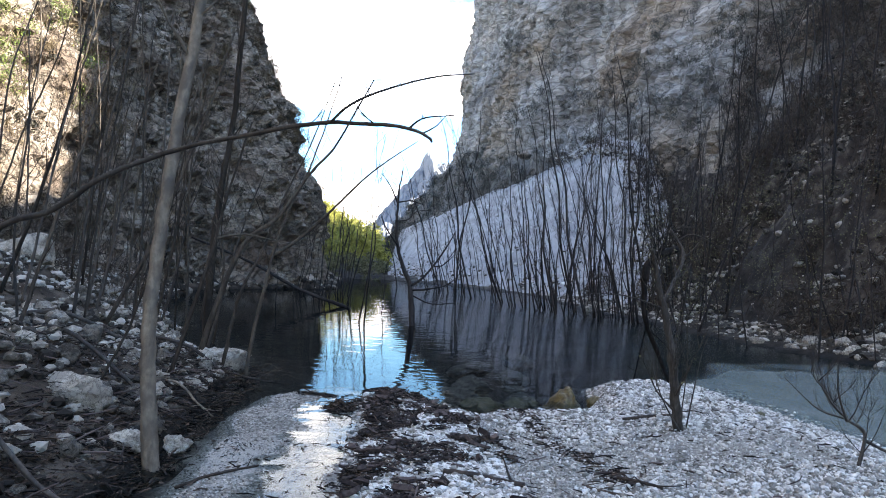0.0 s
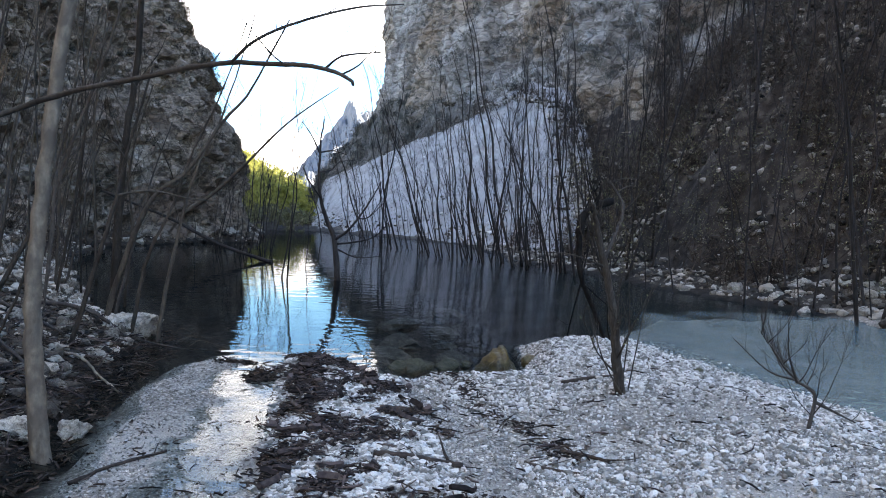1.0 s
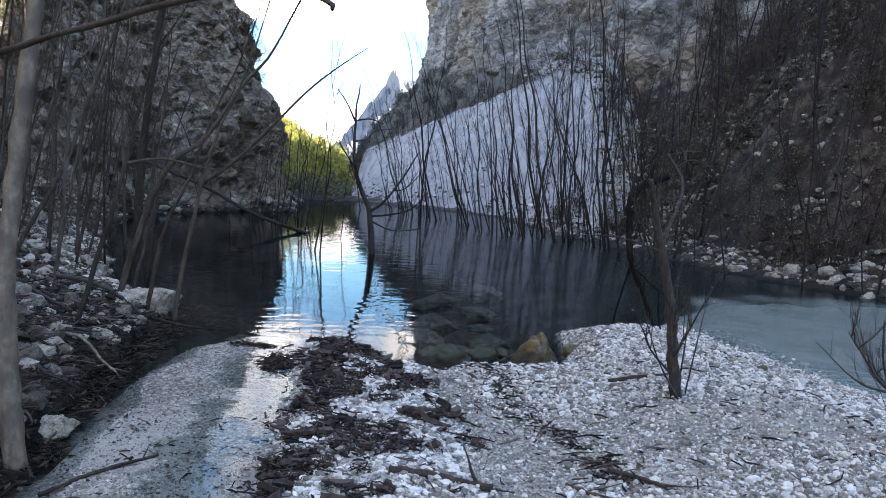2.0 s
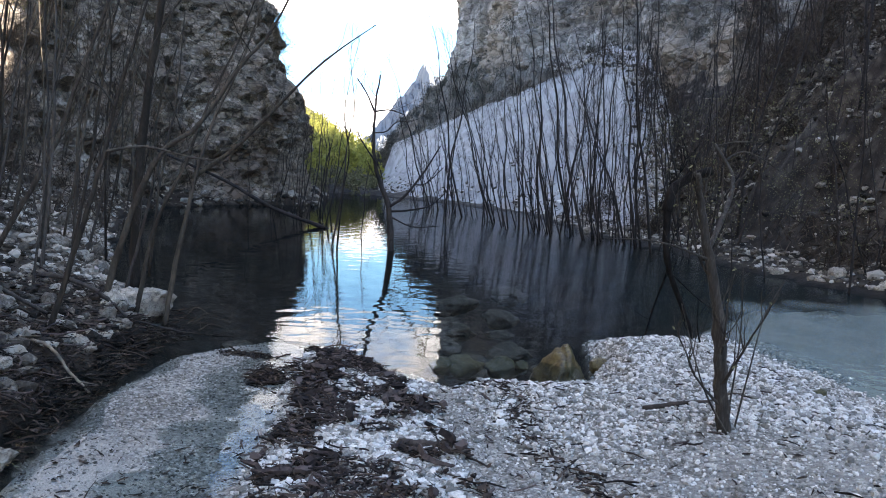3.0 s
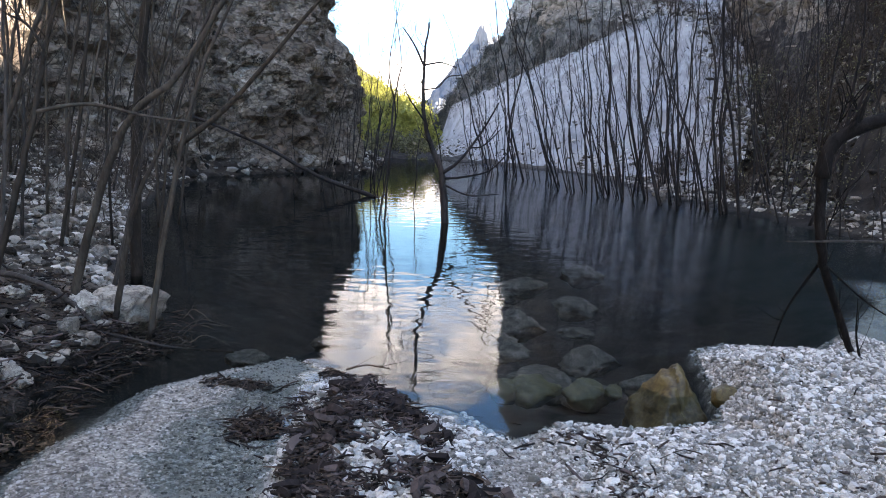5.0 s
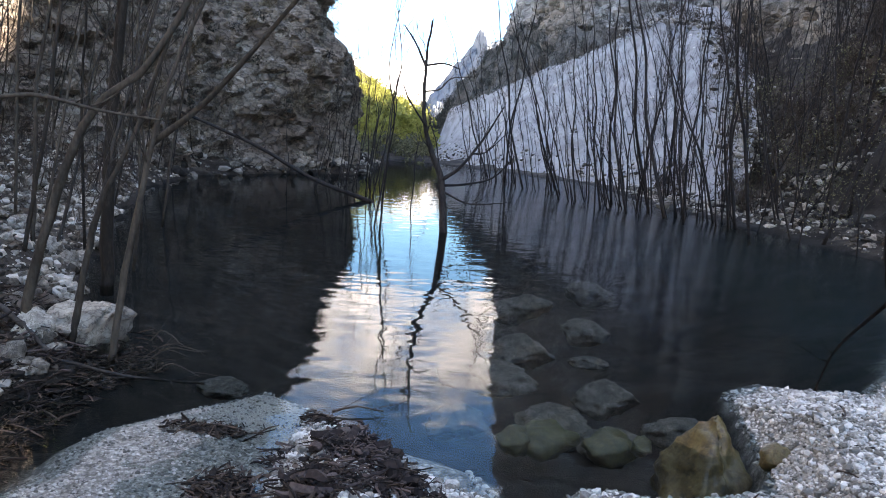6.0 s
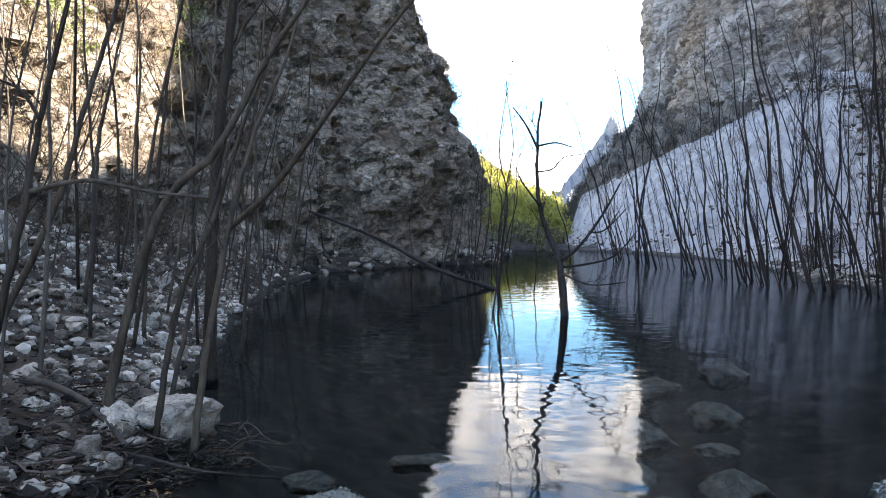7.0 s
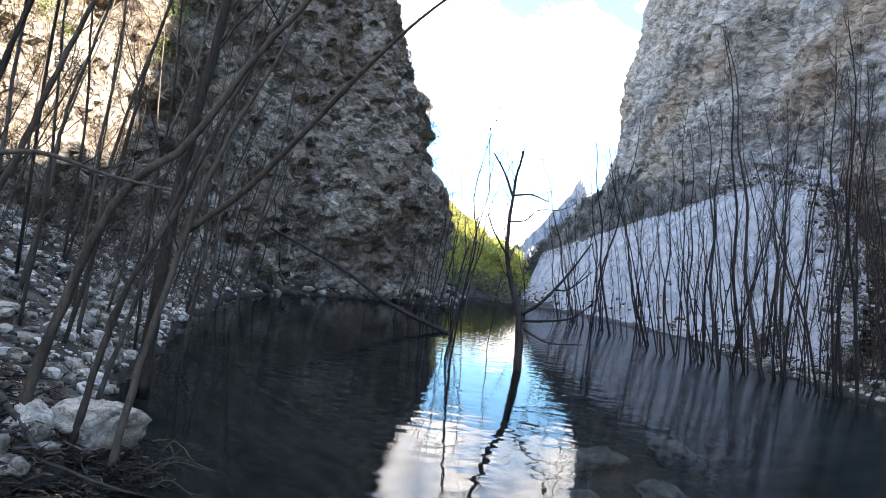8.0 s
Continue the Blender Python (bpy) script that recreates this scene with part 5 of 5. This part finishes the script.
for i, (pts, r) in enumerate((
        ([(-3.2, 16.5, 0.3), (-3.17, 16.5, 1.37), (-3.14, 16.5, 2.15), (-2.82, 16.5, 3.58), (-2.6, 16.5, 4.6)], 0.04),
        ([(-3.77, 21.55, -0.1), (-3.82, 21.55, 1.28), (-3.87, 21.55, 2.99), (-3.78, 21.55, 4.21), (-3.6, 21.55, 6.0)], 0.05),
        ([(-3.58, 22.04, -0.1), (-3.42, 22.04, 1.28), (-3.16, 22.04, 2.93), (-3.05, 22.04, 4.6)], 0.045),
        ([(-1.85, 12.0, 0.15), (-1.58, 12.0, 1.12), (-1.42, 12.0, 1.73), (-1.34, 12.0, 2.13), (-1.1, 12.0, 3.0)], 0.04),
        ([(-3.2, 14.0, 0.5), (-2.74, 14.0, 1.37), (-2.52, 14.0, 1.84), (-2.29, 14.0, 2.56), (-2.0, 14.0, 3.4), (-1.7, 14, 4.5)], 0.05),
        ([(-4.2, 17.0, 0.6), (-4.07, 17.0, 1.55), (-4.0, 17.0, 2.52), (-3.81, 17.0, 3.35), (-3.5, 17.0, 4.6)], 0.045),
        ([(-3.08, 16.0, 0.2), (-2.86, 16.0, 1.44), (-2.7, 16.0, 2.68), (-2.64, 16.0, 3.12), (-2.4, 16.0, 4.2)], 0.04),
        ([(-2.32, 17.0, 0.0), (-2.22, 17.0, 1.24), (-2.28, 17.0, 2.18), (-1.95, 17.0, 3.5)], 0.035),
        ([(-3.0, 10.6, 0.4), (-2.75, 10.7, 1.4), (-2.5, 10.8, 2.4), (-2.2, 10.9, 3.6)], 0.035),
        ([(-3.9, 12.4, 0.8), (-3.5, 12.4, 2.0), (-3.2, 12.4, 3.2), (-3.0, 12.4, 4.4)], 0.04),
        ([(-2.1, 10.2, 0.2), (-1.75, 10.1, 0.9), (-1.5, 10.0, 1.7), (-1.3, 10.0, 2.6)], 0.022))):
    ex = ()
    if i == 3:
        ex = [([(-1.44, 12.0, 1.7), (-1.11, 12.0, 1.76), (-0.76, 12.0, 1.7), (-0.46, 12.0, 1.67)], 0.015, 0.005), ([(-1.35, 12.0, 2.06), (-1.45, 12.0, 2.21), (-1.57, 12.0, 2.27)], 0.012, 0.005)]
    tree("tree", pts, r, r * 0.4, LS, BARK_GREY, 40 + i, branches=7, blen=1.0, group="shore trees", extra=ex)

lr = random.Random(64)
for i in range(16):
    y = lr.uniform(10.5, 19)
    x = float(along(SHORE_LEFT, y)) - lr.uniform(0.0, 2.6)
    z = land_z(x, y)
    lx, ly, h = lr.uniform(0.05, 0.9), lr.uniform(-0.3, 0.3), lr.uniform(2.6, 5.0)
    tree("tree", [(x, y, z - 0.1), (x + lx * 0.25 + lr.uniform(-0.08, 0.08), y + ly * 0.3, z + h * 0.33), (x + lx * 0.55 + lr.uniform(-0.12, 0.12), y + ly * 0.6, z + h * 0.66), (x + lx, y + ly, z + h)],
         lr.uniform(0.02, 0.038), 0.009, "thin bare dark stem among the stones", BARK, 200 + i, branches=9, first=0.25, blen=1.0, group="shore trees")

# ---- trees in and round the water ----
tree("tree", [(1.3, 22.8, -0.9), (1.27, 22.8, 0.0), (1.22, 22.8, 0.6), (1.16, 22.8, 1.0), (0.95, 22.8, 1.5), (0.80, 22.8, 2.1), (0.79, 22.7, 3.05), (0.86, 22.5, 3.7)], 0.105, 0.018,
     "dark drowned tree standing alone in the lake", BARK_WET, 60, branches=11, first=0.5, blen=1.0, twigs=6, thinnest=0.009,
     extra=[([(1.18, 22.8, 0.95), (1.5, 22.7, 1.2), (1.9, 22.7, 1.75), (2.2, 22.6, 2.3)], 0.04, 0.012), ([(1.2, 22.8, 0.85), (1.6, 22.7, 0.9), (2.1, 22.7, 1.05), (2.5, 22.6, 1.5)], 0.03, 0.008),
            ([(0.80, 22.7, 2.9), (0.6, 22.6, 3.3), (0.38, 22.5, 3.6)], 0.024, 0.010),
            ([(0.79, 22.7, 2.95), (1.1, 22.7, 3.0), (1.4, 22.7, 2.92)], 0.022, 0.009), ([(0.79, 22.7, 2.5), (1.05, 22.7, 2.55), (1.25, 22.7, 2.75), (1.6, 22.7, 2.8)], 0.018, 0.008),
            ([(0.84, 22.75, 1.9), (0.55, 22.7, 2.3), (0.4, 22.7, 2.6)], 0.018, 0.008), ([(1.2, 22.8, 0.75), (1.7, 22.75, 0.55), (2.3, 22.7, 0.6)], 0.022, 0.009),
            ([(1.7, 22.7, 1.45), (1.95, 22.7, 1.5), (2.3, 22.7, 1.85)], 0.018, 0.008)])


def sapling(name, height, r, seed, mat, label, branches=8, blen=1.1, lean=0.15, twigs=4, group=""):
    rng = random.Random(seed)
    pts = [(0, 0, -0.8)]
    dx, dy = rng.uniform(-1, 1), rng.uniform(-1, 1)
    for i in range(1, 6):
        t = i / 5
        pts.append((lean * height * t * t * dx + rng.uniform(-0.13, 0.13), lean * height * t * t * dy + rng.uniform(-0.13, 0.13), height * t))
    ob = tree(name, pts, r, r * 0.22, label, mat, seed, branches=branches, first=0.4, blen=blen, twigs=twigs, sides=5, group=group, rise=0.2, thinnest=0.007, split=False)
    return ob


def grove(variants, places, seed, smin=0.75, smax=1.2, tilt=(0, 0, 5)):
    """Copies of the variants at places (x, y, z); the first uses stand where the variants themselves stand."""
    rng = random.Random(seed)
    used = set()
    for i, (x, y, z) in enumerate(places):
        k = i % len(variants)
        sc = rng.uniform(smin, smax)
        m = pose(x, y, z, tilt[0] + rng.gauss(0, tilt[2]), tilt[1] + rng.gauss(0, tilt[2]), rng.uniform(0, 360) if abs(tilt[1]) < 1 else rng.uniform(-25, 25)) @ Matrix.Diagonal((sc, sc, sc, 1))
        if k not in used:
            used.add(k)
            variants[k].matrix_basis = m
        else:
            copy_thing(variants[k], m)


rng = random.Random(5)
row = [sapling("tree", 5.6 + 0.35 * i, 0.033 + 0.010 * (i % 3), 70 + i, BARK_WET, "slim dark sapling standing in flooded water", 14, 0.9, 0.07, 5, "flooded saplings") for i in range(7)]
places = []
LINE = [(0.0, (2.6, 50)), (0.25, (4.4, 42)), (0.5, (5.7, 34)), (0.75, (7.0, 30)), (1.0, (8.9, 26.5))]
for i in range(118):
    t = (i + rng.random()) / 118
    x = float(np.interp(t, [p[0] for p in LINE], [p[1][0] for p in LINE])) + rng.gauss(0.5, 0.7)
    y = float(np.interp(t, [p[0] for p in LINE], [p[1][1] for p in LINE])) + rng.gauss(0, 1.6)
    places.append((x, y, 0))
for cx, cy in ((6.6, 31.5), (7.4, 29.3), (5.4, 37), (8.3, 27.5)):
    for _ in range(4):
        places.append((cx + rng.gauss(0, 0.18), cy + rng.gauss(0, 0.18), 0))
grove(row, places, 6, 0.5, 1.15, (0, -9, 5.5))

bank = [sapling("tree", 5.5 + 0.5 * i, 0.031 + 0.008 * (i % 3), 90 + i, BARK_WET, "bare dark tree on the stony far bank", 13, 1.4, 0.12, 7, "bank trees") for i in range(6)]
places = []
while len(places) < 95:
    y = rng.uniform(15, 44)
    x = float(along(SHORE_RIGHT, y)) + rng.uniform(-0.8, 10.0) ** 1 * (0.3 + 0.7 * rng.random())
    if x < 19:
        places.append((x, y, max(land_z(x, y), -0.3) - 0.1))
while len(places) < 145:
    y = rng.uniform(17, 46)
    x = float(along(SHORE_RIGHT, y)) + rng.uniform(4, 12)
    if x < 20:
        places.append((x, y, max(land_z(x, y), -0.3) - 0.1))
grove(bank, places, 8, 0.6, 1.3, (0, 0, 8))

left_mid = [sapling("tree", 4.2 + 0.5 * i, 0.03, 110 + i, BARK_WET, "thin dark sapling at the cliff foot in the water", 10, 1.1, 0.12, 5, "cliff foot saplings") for i in range(4)]
places = [(rng.uniform(-3.2, -0.7), rng.uniform(30, 43), -0.1) for _ in range(22)] + [(0.1, 22.7, -0.2), (-0.05, 23.2, -0.2), (0.55, 27.5, -0.2), (-0.4, 29, -0.2), (-0.6, 31.2, -0.1), (-0.9, 33, -0.1)]
places += [(float(along(SHORE_LEFT, y)) + rng.uniform(-1.2, 0.4), y, 0.0) for y in (24, 25.5, 26.5, 28, 30, 31, 33, 35, 37, 39)]
grove(left_mid, places, 9, 0.6, 1.1, (0, 3, 5))
talus_trees = [sapling("tree", 6.0 + 0.6 * i, 0.038, 120 + i, BARK_GREY, "tall bare sapling on the rubble slope", 9, 1.3, 0.12, 5, "slope trees") for i in range(5)]
places = []
for _ in range(30):
    y = rng.uniform(17, 34)
    x = float(along(SHORE_LEFT, y)) - rng.uniform(0.1, 4.5)
    places.append((x, y, land_z(x, y)))
grove(talus_trees, places, 10, 0.6, 1.1, (0, 8, 5))

log = stick([(-0.45, 29.0, -0.1), (-0.52, 29.1, 0.0), (-2.02, 29.3, 0.49), (-3.59, 29.6, 1.26), (-5.6, 30, 2.0)], 0.07, 0.035, "fallen dead tree slanting into the lake", BARK_WET, 17, 9, "fallen_tree")

# ---- the little tree on the bar and its neighbours ----
tree("tree", [(2.93, 9.5, 0.14), (2.88, 9.5, 0.5), (2.82, 9.5, 0.95), (2.72, 9.5, 1.36), (2.66, 9.5, 1.6), (2.60, 9.4, 1.74)], 0.078, 0.02,
     "stunted grey tree with a broken crown on the gravel", BARK_ROUGH, 130, branches=11, first=0.12, blen=0.6, twigs=7, rise=0.15,
     extra=[([(2.75, 9.6, 1.25), (2.98, 9.9, 1.5), (3.2, 10.3, 1.74), (3.12, 10.45, 1.97)], 0.02, 0.012),
            ([(2.9, 9.42, 0.25), (2.72, 9.4, 0.55), (2.56, 9.4, 1.01)], 0.008, 0.002),
            ([(2.98, 9.5, 0.25), (3.04, 9.5, 0.6), (3.11, 9.5, 0.95), (3.24, 9.5, 1.2)], 0.007, 0.002), ([(2.93, 9.5, 0.3), (2.97, 9.5, 0.8), (2.95, 9.5, 1.25)], 0.007, 0.002),
            ([(2.76, 9.5, 1.25), (2.4, 9.4, 1.35), (2.0, 9.3, 1.36)], 0.008, 0.002), ([(3.13, 10.45, 1.96), (3.28, 10.45, 2.0), (3.46, 10.45, 2.0)], 0.008, 0.004),
            ([(3.17, 10.4, 1.86), (3.3, 10.42, 1.93), (3.45, 10.45, 1.9), (3.62, 10.5, 1.82)], 0.009, 0.004)])
tree("tree", [(4.08, 12.6, -0.05), (3.85, 12.5, 0.4), (3.62, 12.35, 0.78), (3.50, 12.2, 0.98), (3.46, 12.2, 1.3), (3.48, 12.2, 1.58), (3.60, 12.2, 1.74), (3.85, 12.2, 1.84)], 0.026, 0.054,
     "bent dark sapling with a snapped hanging top", BARK_DARK, 132, branches=6, first=0.1, blen=0.7, twigs=5,
     extra=[([(3.46, 12.2, 1.45), (3.5, 12.2, 1.66), (3.68, 12.2, 1.78)], 0.055, 0.034), ([(4.1, 12.6, 0.0), (4.0, 12.6, 0.3), (3.98, 12.6, 0.6)], 0.012, 0.004),
            ([(3.55, 12.3, 0.9), (3.9, 12.3, 0.62), (4.3, 12.4, 0.42)], 0.008, 0.003), ([(3.52, 12.25, 0.9), (3.75, 13.2, 0.4), (3.78, 13.5, 0.0)], 0.012, 0.008)])
tree("shrub", [(3.73, 8.25, 0.2), (3.77, 8.25, 0.5), (3.64, 8.27, 0.60), (3.52, 8.3, 0.75), (3.38, 8.3, 0.94)], 0.024, 0.005, "small dead shrub bent over the pebbles", BARK, 131, branches=18, first=0.1, blen=0.6, twigs=7, thinnest=0.0045,
     extra=[([(3.64, 8.25, 0.58), (3.60, 8.3, 0.78), (3.62, 8.35, 1.0)], 0.01, 0.003), ([(3.77, 8.25, 0.46), (3.95, 8.3, 0.38), (4.12, 8.3, 0.3)], 0.014, 0.004),
            ([(3.64, 8.27, 0.6), (3.45, 8.3, 0.66), (3.25, 8.4, 0.86)], 0.009, 0.003)])


# ---- foliage ----
def foliage(name, mat, centres, radii, per, leaf, seed, label, category, squash=0.8, slim=0.45, up=0.0):
    """Loose clumps of small blades round the centres; slim blades read as twigs."""
    rng = np.random.RandomState(seed)
    n = len(centres) * per
    C = np.repeat(centres, per, 0)
    R = np.repeat(radii, per)
    d = rng.normal(size=(n, 3))
    d /= np.linalg.norm(d, axis=1)[:, None]
    d *= (rng.rand(n) ** 0.45 * (1 + 0.35 * rng.normal(size=n)))[:, None] * R[:, None]
    d[:, 2] *= squash
    P = C + d
    a = rng.normal(size=(n, 3)) + np.array([0, 0, up])
    a /= np.linalg.norm(a, axis=1)[:, None]
    b = np.cross(a, rng.normal(size=(n, 3)))
    b /= np.linalg.norm(b, axis=1)[:, None]
    ln = leaf * rng.uniform(0.6, 1.4, n)[:, None]
    V = np.stack([P - a * ln, P + b * ln * slim, P + a * ln, P - b * ln * slim], 1).reshape(-1, 3)
    F = np.arange(4 * n).reshape(n, 4)
    me = bpy.data.meshes.new(name)
    me.from_pydata(V.tolist(), [], F.tolist())
    me.materials.append(mat)
    return tagged(new(name, me), label, category, kind="stuff")


def on_face(name, n, zr, yr, seed, out=0.15, want=None):
    """Places on a rock face between two heights and along a stretch of the gorge."""
    P, nor = FACES[name]
    rng = np.random.RandomState(seed)
    Q = P[:-1]
    ok = (Q[..., 2] > zr[0]) & (Q[..., 2] < zr[1]) & (Q[..., 1] > yr[0]) & (Q[..., 1] < yr[1])
    if want is not None:
        ok &= want(Q[..., 0], Q[..., 1], Q[..., 2])
    rr, cc = np.nonzero(ok)
    pick = rng.choice(len(rr), n, replace=len(rr) < n)
    q = Q[rr[pick], cc[pick]].copy()
    q[:, :2] += nor[cc[pick]] * out
    return q


nrng = np.random.RandomState(3)
x, y = nrng.uniform(-34, 1.5, 800), nrng.uniform(74, 175, 800)
h = land(x, y)[0]
cc = np.stack([x, y, h + nrng.uniform(0.4, 2.6, 800)], -1)
foliage("far_wood", LEAF_SPRING, cc, nrng.uniform(0.7, 1.8, 800), 90, 0.22, 4, "sunlit wood in fresh yellow green leaf", "trees", 0.9)
x, y = nrng.uniform(-6, 1.2, 50), nrng.uniform(66.0, 74, 50)
cc = np.stack([x, y, land(x, y)[0] + nrng.uniform(0.2, 1.3, 50)], -1)
foliage("shore_bushes", BUD, cc, nrng.uniform(0.25, 0.6, 50), 120, 0.1, 5, "olive bushes along the far shore", "bushes")
cc = HP[nrng.randint(6, 40, 360), nrng.randint(0, 80, 360)] + nrng.uniform(-0.2, 0.5, (360, 3))
foliage("slope_brush", BRUSH, cc, nrng.uniform(0.4, 1.2, 360), 110, 0.22, 6, "grey bare brush on the slope", "brush", slim=0.09, up=0.8)


def thick(x, y, z):
    return fbm(x * 0.22, y * 0.22, z * 0.35, 4, 0.6, 55) > 0.05


yy = nrng.uniform(12, 41, 900)
xx = along(SHORE_RIGHT, yy) + 1.2 + nrng.rand(900) * 10
sel = (xx < 20) & (np.hypot((xx - 10.8) / 2.0, (yy - 27) / 5) > 0.8) & (fbm(xx * 0.5, yy * 0.5, 0 * xx, 4, 0.6, 56) > -0.25)
cc = np.stack([xx, yy, land(xx, yy)[0] + nrng.uniform(0.0, 1.1, 900)], -1)[sel]
foliage("bank_brush", TWIG, cc, nrng.uniform(0.35, 1.0, 900)[sel], 110, 0.17, 7, "tangled bare brown brush on the wooded bank", "brush", slim=0.06, up=1.0)
sel2 = (xx > along(SHORE_RIGHT, yy) + 5.0) & (yy < 31) & (xx < 19) & (fbm(xx * 0.3, yy * 0.3, 0 * xx, 3, 0.6, 57) > 0.1)
cc = np.stack([xx, yy, land(xx, yy)[0] + nrng.uniform(0.2, 2.2, 900)], -1)[sel2]
foliage("bank_evergreens", LEAF_DARK, cc, nrng.uniform(0.5, 1.3, 900)[sel2], 40, 0.12, 8, "dark evergreen scrub on the steep bank", "brush", slim=0.09)
foliage("ledge_brush", BRUSH, on_face("cliff_right", 800, (3, 40), (30, 92), 9, 0.2, thick), nrng.uniform(0.25, 0.8, 800), 26, 0.2, 10,
        "dry brush along the ledges of the wall", "brush", 0.5, 0.06, 1.0)
foliage("shelf_brush", BRUSH, on_face("cliff_right", 330, (9, 27), (22, 90), 49, 0.5, lambda x, y, z: (np.minimum(np.minimum(abs(z - 11.8), abs(z - 16.3)), abs(z - 24.3)) < 0.8)
        & (fbm(x * 0.1, y * 0.1, z * 0.1, 3, 0.6, 60) > -0.2)), nrng.uniform(0.3, 0.9, 330), 45, 0.2, 50, "dark shrubs in lines along the ledges of the wall", "brush", 0.7, 0.07, 1.0)
foliage("upper_brush", BRUSH, on_face("cliff_right", 420, (12, 34), (26, 62), 71, 0.3, lambda x, y, z: fbm(x * 0.15, y * 0.15, z * 0.25, 4, 0.6, 72) > 0.05), nrng.uniform(0.4, 1.1, 420), 60, 0.2, 73,
        "sparse dark scrub high on the wall", "brush", 0.8, 0.06, 1.0)
foliage("wall_brush", TWIG, on_face("cliff_right", 1100, (2, 26), (19, 48), 29, 0.4, lambda x, y, z: fbm(x * 0.22, y * 0.22, z * 0.35, 4, 0.6, 58) > 0.0), nrng.uniform(0.5, 1.4, 1100), 65, 0.2, 30,
        "dark bare scrub growing up the foot of the wall", "brush", 0.9, 0.07, 1.0)
ti = nrng.uniform(1, 7.6, 260)
cc = np.stack([np.interp(ti, range(9), brow[:, c]) for c in (0, 1, 2)], -1) + nrng.normal(0, 0.45, (260, 3)) + np.array([0.3, 0, 0.4])
foliage("scree_edge_brush", TWIG, cc, nrng.uniform(0.25, 0.8, 260), 34, 0.2, 42, "dark brush rooted along the top of the scree", "brush", 0.7, 0.07, 1.0)
yy = nrng.uniform(19, 40, 260)
xx = along(SHORE_LEFT, yy) - nrng.uniform(0.2, 4.5, 260)
cc = np.stack([xx, yy, land(xx, yy)[0] + nrng.uniform(0, 0.9, 260)], -1)
foliage("talus_brush", TWIG, cc, nrng.uniform(0.3, 0.9, 260), 24, 0.15, 51, "bare dark twigs of scrub on the rubble bank", "brush", 0.9, 0.05, 1.0)
foliage("near_cliff_brush", TWIG, on_face("cliff_left", 420, (0.5, 14), (10, 30), 61, 0.25), nrng.uniform(0.25, 0.7, 420), 34, 0.15, 62, "dark leafless scrub over the foot of the cliff", "brush", 0.9, 0.05, 0.8)
foliage("cliff_brush", LEAF_DRY, on_face("cliff_left", 420, (1, 22), (12, 50), 11, 0.12, thick), nrng.uniform(0.2, 0.7, 420), 80, 0.17, 12,
        "dry shrubs rooted in cracks of the cliff", "brush", 0.8, 0.05, 0.6)
foliage("cliff_scrub", LEAF_DARK, on_face("cliff_left", 170, (2, 22), (12, 50), 13, 0.1, thick), nrng.uniform(0.15, 0.45, 170), 110, 0.045, 14,
        "dark tufts of scrub on the cliff", "brush")
foliage("cliff_ivy", IVY, on_face("cliff_left", 60, (5.5, 10), (18, 31), 15, 0.1, thick), nrng.uniform(0.2, 0.55, 60), 190, 0.035, 16,
        "green ivy hanging on the sunlit cliff", "ivy")
yy = nrng.uniform(15, 30, 280)
xx = along(SHORE_RIGHT, yy) + nrng.uniform(-1.0, 3.5, 280)
cc = np.stack([xx, yy, np.maximum(land(xx, yy)[0], 0) + nrng.uniform(0.5, 3.8, 280)], -1)
foliage("young_leaves", BUD, cc, nrng.uniform(0.25, 0.7, 280), 34, 0.02, 18, "sparse young olive leaves on the bank shrubs", "leaves")
tips = []
for ob in list(bpy.data.objects):
    if ob.name.startswith("branch") and ob.parent and str(ob.parent.get("label", "")).startswith(("stunted", "bent dark")):
        vs = [ob.parent.location + v.co for v in ob.data.vertices]
        tips += vs[8::9]
bb = np.array([tuple(v) for v in tips])
foliage("tree_buds", BUD, bb, np.full(len(bb), 0.02), 2, 0.013, 17, "sparse olive leaf buds on the small trees", "leaves")
